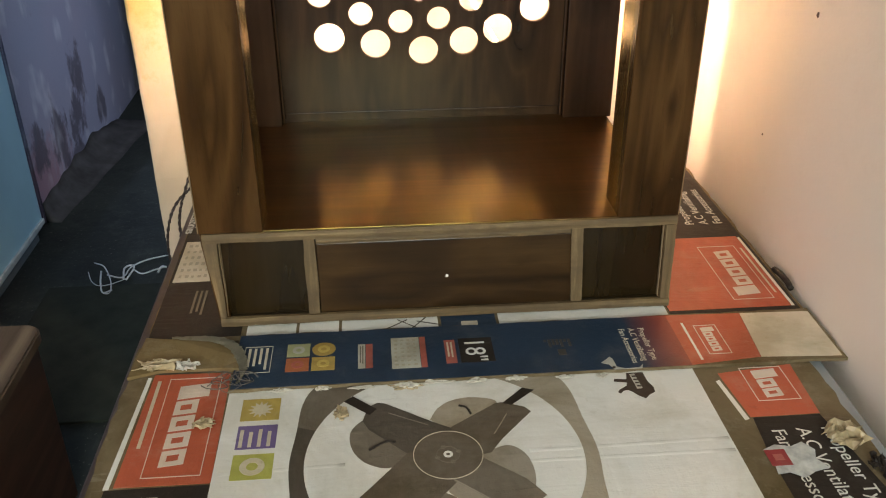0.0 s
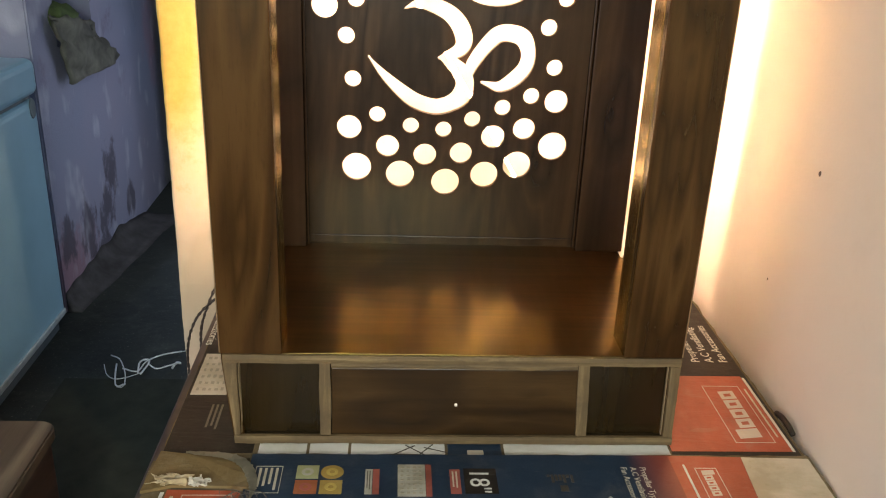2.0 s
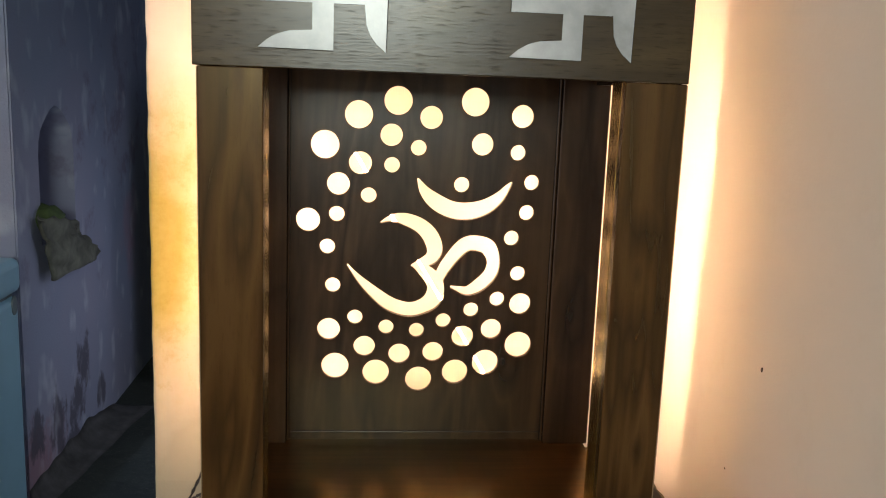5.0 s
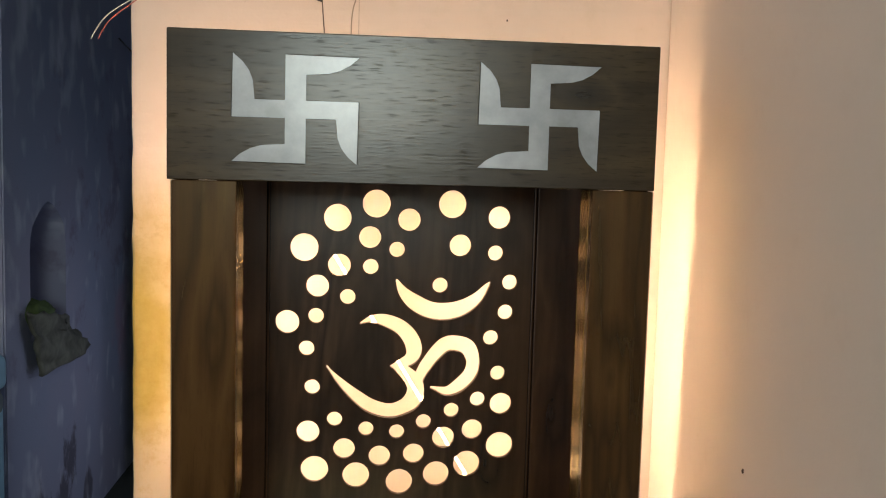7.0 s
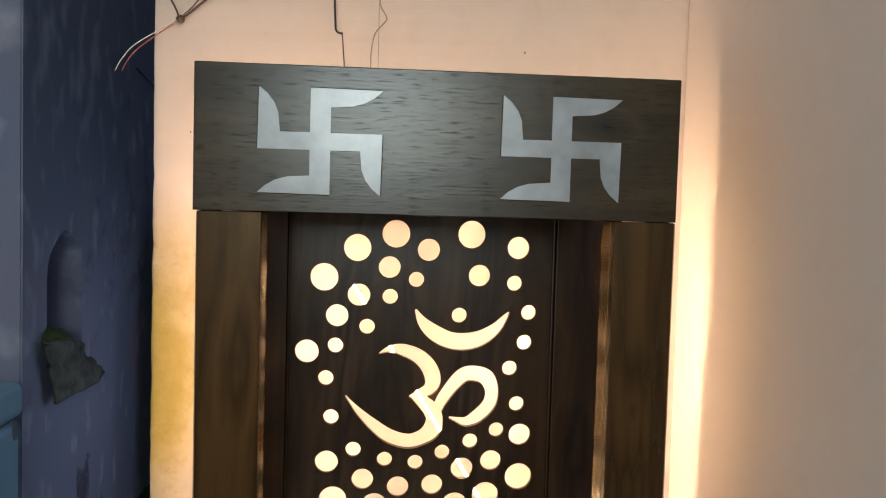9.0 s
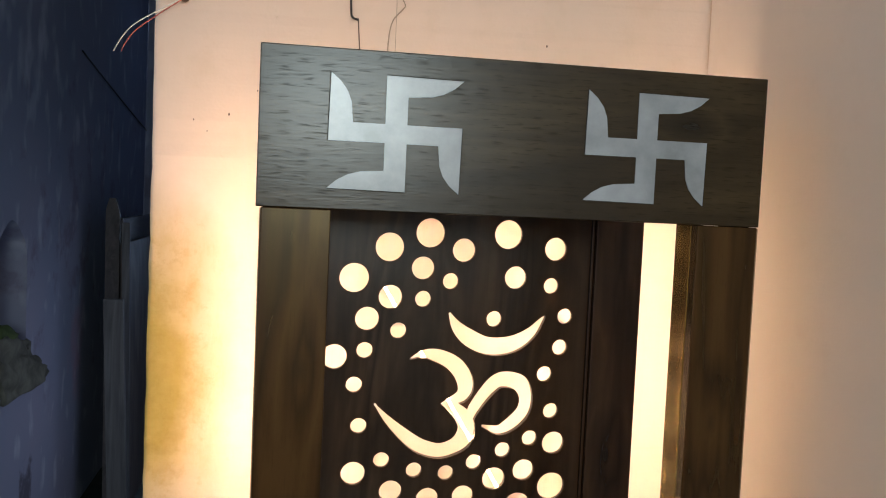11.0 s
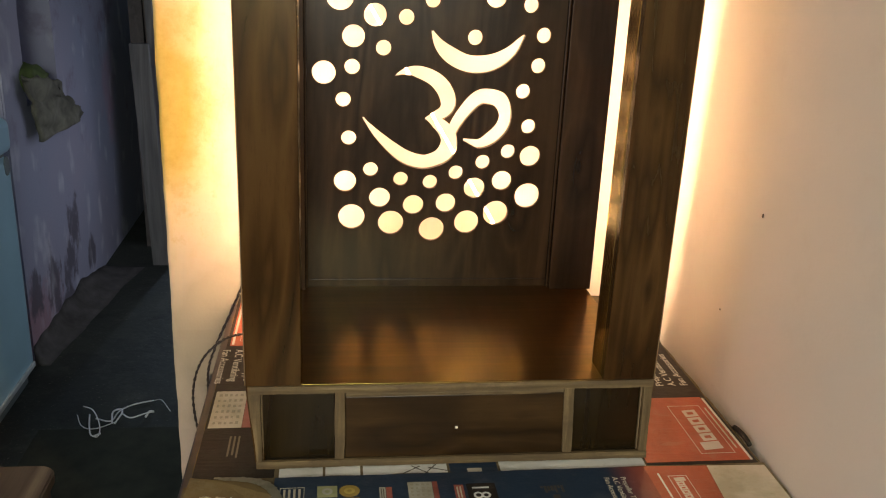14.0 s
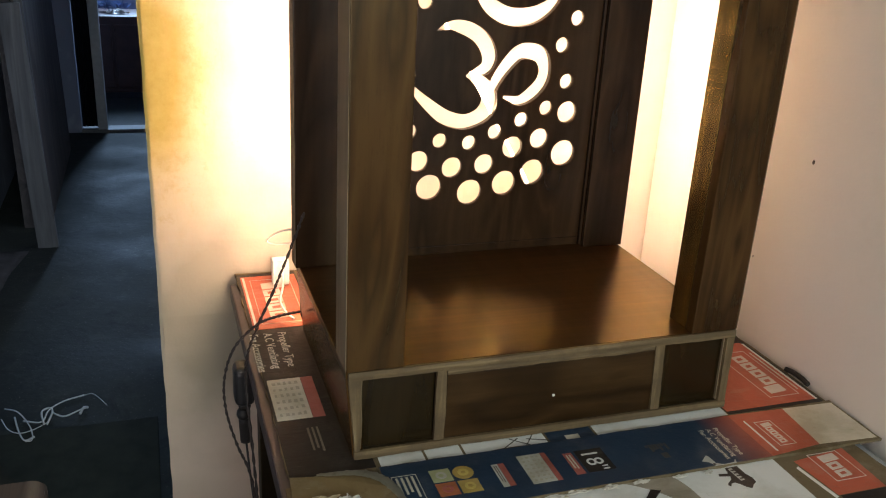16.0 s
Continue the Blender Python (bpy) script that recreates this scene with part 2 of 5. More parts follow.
def stained_plaster():
    """Cream plaster with an old ochre oil stain near the free end, feathered and streaked."""
    n = Nodes("cream_plaster")
    big, mid, fine = n.noise(2.2, 5, 0.6), n.noise(11, 5, 0.65), n.noise(160, 4)
    c = n.mix(n.grey(big, 0.3, 0.7), (0.70, 0.56, 0.46), (0.73, 0.59, 0.50))
    c = n.mix(n.grey(mid, 0.55, 0.75, 0, 0.2), c, (0.52, 0.40, 0.26))
    shift = n.put("ShaderNodeTexNoise", Vector=n.coord, Scale=8.0, Detail=5.0).outputs[1]
    shift = n.put("ShaderNodeMapping", Vector=shift, Location=(-0.05, -0.05, -0.10), Scale=(0.10, 0.10, 0.20)).outputs[0]
    warp = n.put("ShaderNodeVectorMath", _0=n.coord, _1=shift)
    warp.operation = "ADD"
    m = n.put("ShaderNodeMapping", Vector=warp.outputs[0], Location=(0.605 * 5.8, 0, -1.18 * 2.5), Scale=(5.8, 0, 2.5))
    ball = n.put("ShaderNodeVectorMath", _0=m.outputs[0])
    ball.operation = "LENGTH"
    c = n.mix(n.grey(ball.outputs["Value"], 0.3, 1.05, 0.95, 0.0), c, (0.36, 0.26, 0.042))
    # broad grey-olive patch low on the wall, feathered by the same warp
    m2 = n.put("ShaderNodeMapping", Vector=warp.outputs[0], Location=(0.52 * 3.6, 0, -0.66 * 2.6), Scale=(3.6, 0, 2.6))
    low_patch = n.put("ShaderNodeVectorMath", _0=m2.outputs[0])
    low_patch.operation = "LENGTH"
    c = n.mix(n.grey(low_patch.outputs["Value"], 0.35, 1.05, 0.85, 0.0), c, (0.27, 0.24, 0.175))
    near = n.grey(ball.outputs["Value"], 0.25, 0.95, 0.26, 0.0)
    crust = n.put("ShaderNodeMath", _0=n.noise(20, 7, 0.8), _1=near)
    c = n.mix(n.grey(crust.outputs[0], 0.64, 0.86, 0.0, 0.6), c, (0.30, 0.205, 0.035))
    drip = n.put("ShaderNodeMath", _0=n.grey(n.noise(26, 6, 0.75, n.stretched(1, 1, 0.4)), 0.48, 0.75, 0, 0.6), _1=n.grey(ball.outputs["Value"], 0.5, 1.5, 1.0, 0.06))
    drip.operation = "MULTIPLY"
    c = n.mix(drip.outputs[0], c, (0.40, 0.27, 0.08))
    return n.done(c, 0.6, n.mix(0.35, mid, fine), 0.25, 0.004)


M_PILLAR = stained_plaster()
M_CEIL = plaster("ceiling_white", (0.70, 0.68, 0.65), (0.74, 0.72, 0.7), (0.6, 0.58, 0.55), 0.3)


def damp_plaster():
    """Lavender limewash, peeled to dark and rosy undercoats in patches, with dappled daylight painted on as pale
    blotches high up.
    """
    n = Nodes("lavender_plaster")
    big, mid, fine = n.noise(1.4, 4), n.noise(6, 6, 0.7), n.noise(120, 4)

    def spot(cy, cz, ry, rz):
        m = n.put("ShaderNodeMapping", Vector=n.coord, Location=(0, -cy / ry, -cz / rz), Scale=(0, 1 / ry, 1 / rz))
        d = n.put("ShaderNodeVectorMath", _0=m.outputs[0])
        d.operation = "LENGTH"
        return d.outputs["Value"]

    def patch(field, near, lo, hi, weight):
        """Noise that breaks through most where the spot is near."""
        s = n.put("ShaderNodeMath", _0=n.grey(near, 0.0, 1.0, 0.22, 0.0), _1=field)
        s.operation = "ADD"
        return n.grey(s.outputs[0], lo, hi, 0.0, weight)

    c = n.mix(n.grey(big, 0.3, 0.7), (0.205, 0.260, 0.385), (0.275, 0.280, 0.385))
    c = n.mix(patch(n.grey(n.noise(9, 6, 0.7), 0.3, 0.7, 0.42, 0.58), spot(-1.44, 0.10, 0.40, 0.30), 0.57, 0.68, 0.75), c, (0.30, 0.16, 0.20))
    c = n.mix(patch(n.grey(n.noise(6, 5, 0.65), 0.3, 0.7, 0.42, 0.58), spot(-0.18, 0.75, 0.22, 0.34), 0.56, 0.70, 0.6), c, (0.34, 0.20, 0.27))
    mould = n.grey(n.noise(12, 6, 0.72, n.stretched(1, 1, 0.6)), 0.3, 0.7, 0.42, 0.58)
    for cy, cz, ry, rz in ((-0.95, 0.35, 0.10, 0.15), (-1.05, 0.20, 0.12, 0.14), (-1.27, 0.19, 0.11, 0.16), (-1.50, 0.24, 0.10, 0.12), (-0.73, 0.14, 0.08, 0.10), (-1.12, 0.05, 0.2, 0.09)):
        c = n.mix(patch(mould, spot(cy, cz, ry * 1.35, rz * 1.35), 0.585, 0.635, 0.85), c, (0.070, 0.064, 0.090))
    c = n.mix(patch(n.noise(5, 5, 0.65), spot(0.0, 1.4, 2.5, 1.2), 0.70, 0.80, 0.6), c, (0.16, 0.13, 0.19))
    # dappled daylight high on the wall, put into the colour as pale blotches
    c = n.mix(patch(n.noise(8, 2, 0.4, n.stretched(1, 1.3, 0.8)), spot(-1.15, 2.0, 0.6, 0.34), 0.58, 0.80, 0.42), c, (0.72, 0.76, 0.86))
    return n.done(c, 0.8, n.mix(0.4, mid, fine), 0.5, 0.008)


M_LAV = damp_plaster()


def cement():
    """Old trodden cement: damp dark patches, pale dust, grit and hairline cracks."""
    n = Nodes("cement_floor")
    a, b, dust = n.noise(2.0, 6, 0.65), n.noise(40, 4), n.noise(9, 7, 0.75)
    c = n.ramp(a, (0.3, (0.016, 0.020, 0.020)), (0.55, (0.031, 0.038, 0.036)), (0.8, (0.056, 0.064, 0.058)))
    c = n.mix(n.grey(dust, 0.52, 0.72, 0, 0.5), c, (0.075, 0.081, 0.076))
    c = n.mix(n.grey(n.noise(5, 5, 0.7, warp=1.0), 0.55, 0.68, 0, 0.7), c, (0.016, 0.019, 0.020))
    c = n.mix(n.grey(n.noise(140, 2), 0.66, 0.74, 0, 0.6), c, (0.17, 0.17, 0.15))
    return n.done(c, n.grey(a, 0.3, 0.7, 0.5, 0.8), n.mix(0.5, b, dust), 0.5, 0.006, spec=0.15)


M_FLOOR = cement()


def faded_print(name, colour, other, x0, x1):
    """Two inks that run into one another along x, between x0 and x1, over the same handled board."""
    n = Nodes(name)
    rub, stain = n.noise(15, 7, 0.75), n.noise(5.5, 6, 0.65, warp=0.6)
    scratch = n.noise(1.0, 3, 0.6, n.stretched(14, 160, 14), 1.2)
    x = n.put("ShaderNodeSeparateXYZ", Vector=n.coord).outputs[0]
    run = n.put("ShaderNodeMapRange", Value=x, **{"From Min": x0, "From Max": x1}).outputs[0]
    c = n.mix(run, colour, other)
    c = n.mix(n.grey(stain, 0.46, 0.66, 0, 0.5), c, tuple(v * 0.5 for v in colour))
    c = n.mix(n.grey(rub, 0.54, 0.70, 0, 0.22), c, (0.17, 0.16, 0.14))
    c = n.mix(n.grey(scratch, 0.70, 0.74, 0, 0.3), c, (0.25, 0.25, 0.24))
    return n.done(c, n.grey(rub, 0.3, 0.7, 0.28, 0.46), n.mix(0.5, rub, stain), 0.7, 0.005, spec=0.3)


def plain(name, colour, rough=0.5, vary=0.12, scale=30.0, metal=0.0, coat=0.0, bump=0.1, spec=0.5):
    n = Nodes(name)
    a = n.noise(scale, 5, 0.6)
    dark = tuple(v * (1 - vary) for v in colour)
    lite = tuple(min(1, v * (1 + vary)) for v in colour)
    c = n.ramp(a, (0.3, dark), (0.7, lite))
    return n.done(c, rough, a, bump, 0.001, metal, coat, spec)


def printed(name, colour, scuff=0.3, rough=0.42, spec=0.28, blotch=0.12, relief=0.7):
    """Printed carton face: handled and grimy, with rubbed places, scratches, soft dents and fine wrinkles."""
    n = Nodes(name)
    rub, spot, stain = n.noise(15, 7, 0.75), n.noise(75, 4, 0.65), n.noise(5.5, 6, 0.65, warp=0.6)
    flute = n.noise(1.0, 2, 0.5, n.stretched(220, 4, 4))
    fold = n.noise(1.0, 4, 0.6, n.stretched(5, 26, 5), 2.5)
    scratch = n.noise(1.0, 3, 0.6, n.stretched(14, 160, 14), 1.2)
    worn = tuple(0.5 * v + 0.5 * w for v, w in zip(colour, (0.36, 0.33, 0.26)))
    grime = tuple(v * k for v, k in zip(colour, (0.50, 0.47, 0.36)))
    c = n.mix(n.grey(stain, 0.46, 0.66, 0, blotch * 3.0), colour, grime)
    c = n.mix(n.grey(rub, 0.52, 0.68, 0, scuff * 0.9), c, worn)
    c = n.mix(n.grey(spot, 0.62, 0.72, 0, scuff * 0.8), c, grime)
    c = n.mix(n.grey(fold, 0.62, 0.68, 0, scuff * 0.6), c, worn)
    c = n.mix(n.grey(scratch, 0.70, 0.74, 0, scuff), c, worn)
    h = n.mix(0.45, n.mix(0.12, rub, flute), n.mix(0.6, stain, fold))
    return n.done(c, n.grey(rub, 0.3, 0.7, rough * 0.8, rough * 1.3), h, relief, 0.005, spec=spec)


P_WHITE = printed("print_white", (0.62, 0.63, 0.60), 0.28, blotch=0.16, relief=0.4)
P_BLUE = printed("print_blue", (0.015, 0.033, 0.060), 0.25, 0.36, blotch=0.2)
P_ORANGE = printed("print_orange", (0.42, 0.088, 0.042), 0.40, blotch=0.2)
P_BLACK = printed("print_black", (0.024, 0.019, 0.0155), 0.12, 0.5, 0.12)
P_GREY = printed("print_grey", (0.135, 0.115, 0.090), 0.25, blotch=0.3)
P_LIGHTGREY = printed("print_lightgrey", (0.25, 0.225, 0.180), 0.3, blotch=0.3)
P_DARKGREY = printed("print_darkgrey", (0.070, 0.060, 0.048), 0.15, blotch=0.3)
P_YELLOW = printed("print_yellow", (0.46, 0.35, 0.10), 0.4, blotch=0.25)
P_PURPLE = printed("print_purple", (0.16, 0.12, 0.28), 0.4, blotch=0.25)
P_GREEN = printed("print_green", (0.40, 0.41, 0.10), 0.4, blotch=0.25)
P_OCHRE = printed("print_ochre", (0.34, 0.235, 0.065), 0.4, blotch=0.25)
P_SAGE = printed("print_sage", (0.33, 0.35, 0.19), 0.4, blotch=0.25)
P_RUST = printed("print_rust", (0.33, 0.105, 0.045), 0.4, blotch=0.25)
P_ROSE = printed("print_rose", (0.34, 0.095, 0.075), 0.4, blotch=0.25)
P_PALE = printed("print_pale", (0.40, 0.40, 0.35), 0.5, blotch=0.25)
P_PINKISH = printed("print_off_white", (0.58, 0.50, 0.44), 0.4, blotch=0.2)
P_FAINT = printed("print_faint", (0.34, 0.31, 0.25), 0.4, blotch=0.2)
P_CREAM = printed("print_cream", (0.54, 0.49, 0.39), 0.45, blotch=0.22)
M_KRAFT = printed("kraft_board", (0.150, 0.115, 0.066), 0.5, 0.8, 0.15, 0.3)
M_INLAY = plain("frosted_acrylic", (0.275, 0.295, 0.315), 0.24, 0.28, 14, bump=0.06)

# ---------------------------------------------------------------- the room
H = 2.75
single("floor", box(-2.6, 1.2, -3.6, 7.2, -0.12, 0.0), M_FLOOR, "dark grey cement floor, dusty and uneven", "floor", "structure")
single("ceiling", box(-2.6, 1.2, -3.6, 7.2, H, H + 0.12), M_CEIL, "plain whitewashed ceiling over the room and passage", "ceiling", "structure")


def slab(name, label, a, b, thick, mat, z0=0.0, z1=H, rough_edge=False):
    """An upright wall whose face runs from a to b, its thickness to the left of that way."""
    a, b = Vector((*a, 0)), Vector((*b, 0))
    d = (b - a).normalized()
    nrm = Vector((-d.y, d.x, 0)) * thick
    bm = bmesh.new()
    lo = [bm.verts.new(p + Vector((0, 0, z0))) for p in (a, b, b + nrm, a + nrm)]
    hi = [bm.verts.new(p + Vector((0, 0, z1))) for p in (a, b, b + nrm, a + nrm)]
    bm.faces.new(lo[::-1])
    bm.faces.new(hi)
    for i in range(4):
        j = (i + 1) % 4
        bm.faces.new((lo[i], lo[j], hi[j], hi[i]))
    bmesh.ops.bevel(bm, geom=[e for e in bm.edges if abs(e.verts[0].co.z - e.verts[1].co.z) > 1], offset=0.006, segments=2, affect="EDGES")
    if rough_edge:
        up = [e for e in bm.edges if abs(e.verts[0].co.z - e.verts[1].co.z) > 1]
        bmesh.ops.subdivide_edges(bm, edges=up, cuts=120, use_grid_fill=True)
        for v in bm.verts:
            if abs(v.co.x - a.x) < 0.02:
                v.co.x += 0.0022 * noise.noise(Vector((1, v.co.y * 30, v.co.z * 22))) + 0.0012 * noise.noise(Vector((5, v.co.y * 9, v.co.z * 5)))
                v.co.y += 0.0025 * noise.noise(Vector((9, v.co.x * 30, v.co.z * 26)))
    bmesh.ops.recalc_face_normals(bm, faces=bm.faces)
    return single(name, bm, mat, label, "wall", "structure")


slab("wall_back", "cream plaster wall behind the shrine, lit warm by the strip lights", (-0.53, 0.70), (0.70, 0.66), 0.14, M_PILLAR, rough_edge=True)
slab("wall_right", "pinkish plaster wall with small marks beside the table", (0.541, 0.66), (0.245, -3.5), 0.14, M_WALL)
# the gap in this wall is invented to let the passage fill lamp in
slab("wall_passage_right", "plain side wall of the dark passage", (-0.53, 0.85), (-0.517, 1.85), -0.14, M_LAV)
slab("wall_passage_far", "plain side wall of the passage past the added fill opening", (-0.500, 3.15), (-0.45, 6.9), -0.14, M_LAV)
slab("wall_over_gap", "plain wall over the added, unseen fill opening", (-0.517, 1.85), (-0.500, 3.15), -0.14, M_LAV, 1.95, H)
slab("wall_behind_fill", "added plain wall, unseen, behind the passage's fill lamp", (0.10, 1.2), (0.10, 3.8), -0.10, M_CEIL)
slab("wall_freezer", "pale lavender wall behind the chest freezer", (-2.4, 1.86), (-1.54, 1.86), 0.14, M_LAV)
slab("wall_left", "plain lavender wall closing the room", (-2.45, -3.5), (-2.45, 1.86), 0.14, M_LAV)
slab("wall_rear", "plain wall that closes the room behind the viewer", (0.245, -3.5), (-2.45, -3.5), 0.1, M_WALL)
slab("wall_far", "dark wall at the passage's end", (-1.3, 6.9), (-0.4, 6.9), 0.14, M_LAV)

T = 0.75

# ---------------------------------------------------------------- the shrine

def worn_strip(x0, x1, y0, y1, z0, z1, seed, skew0=0.0, skew1=0.0):
    """A hand-sawn strip of raw wood: its long edges wander a little and are chipped here and there.
    skew0, skew1: how far the two edges of an upright strip run out at its foot."""
    long_x = x1 - x0 > z1 - z0
    n = max(8, int((x1 - x0 if long_x else z1 - z0) / 0.009))
    bm = bmesh.new()
    rows = []
    for i in range(n + 1):
        f = i / n
        lo = 0.0013 * noise.noise(Vector((f * n * 0.16, seed, 1))) + 0.0006 * noise.noise(Vector((f * n * 0.7, seed, 2)))
        hi = 0.0013 * noise.noise(Vector((f * n * 0.16, seed, 5))) + 0.0006 * noise.noise(Vector((f * n * 0.7, seed, 7)))
        if long_x:
            x = x0 + (x1 - x0) * f
            ring = ((x, y0, z0 + lo), (x, y0 - 0.0006, (z0 + z1) / 2), (x, y0, z1 + min(hi, 0.0002)), (x, y1, z1), (x, y1, z0))
        else:
            z = z0 + (z1 - z0) * f
            a, b = x0 + skew0 * (1 - f), x1 + skew1 * (1 - f)
            ring = ((a + lo, y0, z), (a, y1, z), (b, y1, z), (b + hi, y0, z), ((a + b) / 2, y0 - 0.0005, z))
        rows.append([bm.verts.new(p) for p in ring])
    for p, q in zip(rows, rows[1:]):
        for k in range(5):
            bm.faces.new((p[k], q[k], q[(k + 1) % 5], p[(k + 1) % 5]))
    bm.faces.new(rows[0])
    bm.faces.new(rows[-1][::-1])
    bmesh.ops.recalc_face_normals(bm, faces=bm.faces)
    return bm


shrine = thing("home_shrine", (0, 0.2, T), "open walnut-faced home shrine with cut-out sacred symbols, lit from behind", "shrine")
W, D, ZB, ZH, ZT = 0.300, 0.402, 0.885, 1.515, 1.697

ZE = ZB - 0.0125
for s in (-1, 1):
    x0, x1 = sorted((s * W, s * (W - 0.015)))
    bm = box(x0, x1, 0.004, D, T, ZE, 0.0008)
    for v in bm.verts:
        if v.co.z < 0.8:
            v.co.x += 0.011 if s < 0 else 0.003
    part("side_panel", bm, M_POST, shrine)
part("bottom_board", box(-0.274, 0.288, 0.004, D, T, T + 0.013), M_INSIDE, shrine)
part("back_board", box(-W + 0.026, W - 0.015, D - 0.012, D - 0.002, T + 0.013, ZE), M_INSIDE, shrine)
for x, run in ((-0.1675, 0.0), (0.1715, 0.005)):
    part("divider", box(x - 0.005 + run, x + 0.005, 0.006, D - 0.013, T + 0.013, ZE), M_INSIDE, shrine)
    part("divider_edge", worn_strip(x - 0.0072, x + 0.0072, 0.0, 0.006, T + 0.0135, ZE - 0.0003, 30 + 9 * x, run, run), M_EDGEZ, shrine, "pale raw wood edge")
part("shelf", box(-W, W, 0.004, 0.4000, ZE, ZB, 0.0008), M_SHELF, shrine, "reddish-brown polished wooden shelf")
part("top_edge", worn_strip(-0.297, W, -0.001, 0.004, ZE, ZB - 0.0005, 3), M_EDGE, shrine, "pale worn raw wood edge")
part("bottom_edge", worn_strip(-0.288, 0.3035, -0.001, 0.004, T + 0.0005, T + 0.012, 11), M_EDGE, shrine, "pale worn raw wood edge")
part("side_edge", worn_strip(-0.297, -0.2795, -0.0005, 0.004, T + 0.0125, ZE - 0.0003, 19, 0.0095, -0.0008), M_EDGEZ, shrine, "pale worn raw wood edge")
part("side_edge", worn_strip(0.2865, W, -0.0005, 0.004, T + 0.0125, ZE - 0.0003, 21, 0.0035, 0.0030), M_EDGEZ, shrine, "pale worn raw wood edge")
part("recess_trim", worn_strip(-0.2790, -0.2770, 0.0042, 0.0085, T + 0.0135, ZE - 0.0008, 52, -0.0006, -0.0006), M_SIDE, shrine, "thin bright raw edge inside the recess")
part("recess_trim", worn_strip(0.2842, 0.2860, 0.0042, 0.0085, T + 0.0135, ZE - 0.0008, 55, 0.0034, 0.0034), M_SIDE, shrine, "thin bright raw edge inside the recess")
for x0, x1 in ((-0.2820, -0.1755), (0.1790, 0.2890)):
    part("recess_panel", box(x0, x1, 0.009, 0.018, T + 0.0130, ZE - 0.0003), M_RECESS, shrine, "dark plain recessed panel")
drawer = part("drawer", box(-0.1595, 0.1690, 0.0030, 0.020, T + 0.0130, ZE - 0.0082, 0.0012), M_DRAWER, shrine, "walnut-faced drawer front with figured grain")
bm = bmesh.new()
bmesh.ops.create_uvsphere(bm, u_segments=10, v_segments=6, radius=0.0022, matrix=Matrix.Translation((0.005, 0.0026, 0.810)))
part("screw", bm, plain("screw_white", (0.75, 0.73, 0.68), 0.3), drawer, "small pale screw head", True)
part("drawer_lip", worn_strip(-0.1590, 0.1635, 0.0020, 0.0080, ZE - 0.0080, ZE - 0.0012, 44), M_EDGE, drawer, "pale raw upper edge of the drawer front")

for s in (-1, 1):
    x0, x1 = sorted((s * W, s * (W - 0.078)))
    post = part("front_post", box(x0, x1, 0.0, 0.018, ZB, ZH, 0.0012), M_POST, shrine)
    a0, a1 = sorted((s * W, s * (W - 0.020)))
    part("post_return", box(a0, a1, 0.0185, 0.062, ZB, ZH, 0.0012), M_POST, shrine)
    e0, e1 = sorted((s * (W + 0.0002), s * (W + 0.0014)))
    part("post_side", box(e0, e1, 0.0006, 0.0615, ZB + 0.001, ZH - 0.001, 0.0004), M_SIDE, shrine, "pale raw plywood edge of the post")
    b0, b1 = sorted((s * (W - 0.078), s * (W - 0.060)))
    part("post_cheek", box(b0, b1, 0.0185, 0.062, ZB, ZH, 0.0012), M_CHEEK, shrine)
    c0, c1 = sorted((s * (W + 0.006), s * 0.226))
    part("rear_stile", box(c0, c1, 0.366, 0.4015, ZB, ZT - 0.02, 0.0012), M_REAR, shrine)
    g0, g1 = sorted((s * (W + 0.0062), s * (W + 0.0072)))
    if s < 0:
        part("stile_side", box(g0, g1, 0.3665, 0.4010, ZB + 0.001, ZT - 0.021, 0.0003), M_SIDE, shrine, "pale raw plywood edge of the stile")
    part("upper_side", box(a0, a1, 0.019, 0.365, ZH, ZT - 0.019, 0.001), M_REAR, shrine)
part("rear_rail", box(-0.2255, 0.2255, 0.366, 0.384, 1.524, ZT - 0.02, 0.001), M_REAR, shrine)
part("roof", box(-W + 0.001, W - 0.001, 0.0185, D, ZT - 0.018, ZT - 0.001, 0.001), M_REAR, shrine)
part("header", box(-W - 0.006, W + 0.002, 0.0, 0.018, ZH + 0.0005, ZT, 0.0012), M_HEAD, shrine, "dark walnut header board")


# the pierced panel: round holes and the sacred syllable are cut right through
def stroke(points):
    """Outline of a brush stroke from a centre line of x, z and half width."""
    mid = smooth_line(points, 6)
    left, right = [], []
    for i, p in enumerate(mid):
        d = mid[min(i + 1, len(mid) - 1)] - mid[max(i - 1, 0)]
        n = Vector((-d.y, d.x)).normalized() * max(p.z, 0.0008)
        left.append((p.x + n.x, p.y + n.y))
        right.append((p.x - n.x, p.y - n.y))
    return left + right[::-1]


UPPER_BOW = [(-0.071, 1.273, 0.001), (-0.052, 1.281, 0.006), (-0.030, 1.280, 0.0105), (-0.003, 1.269, 0.0125), (0.015, 1.251, 0.0135),
             (0.023, 1.229, 0.0135), (0.017, 1.213, 0.0115), (-0.001, 1.204, 0.0075), (-0.017, 1.199, 0.002)]
LOWER_BOW = [(-0.016, 1.200, 0.001), (0.000, 1.195, 0.009), (0.018, 1.181, 0.013), (0.027, 1.162, 0.0145), (0.022, 1.141, 0.0155), (0.005, 1.128, 0.0135),
             (-0.019, 1.122, 0.013), (-0.049, 1.130, 0.0125), (-0.074, 1.147, 0.0105), (-0.101, 1.171, 0.0065), (-0.119, 1.191, 0.0025), (-0.126, 1.200, 0.0015)]
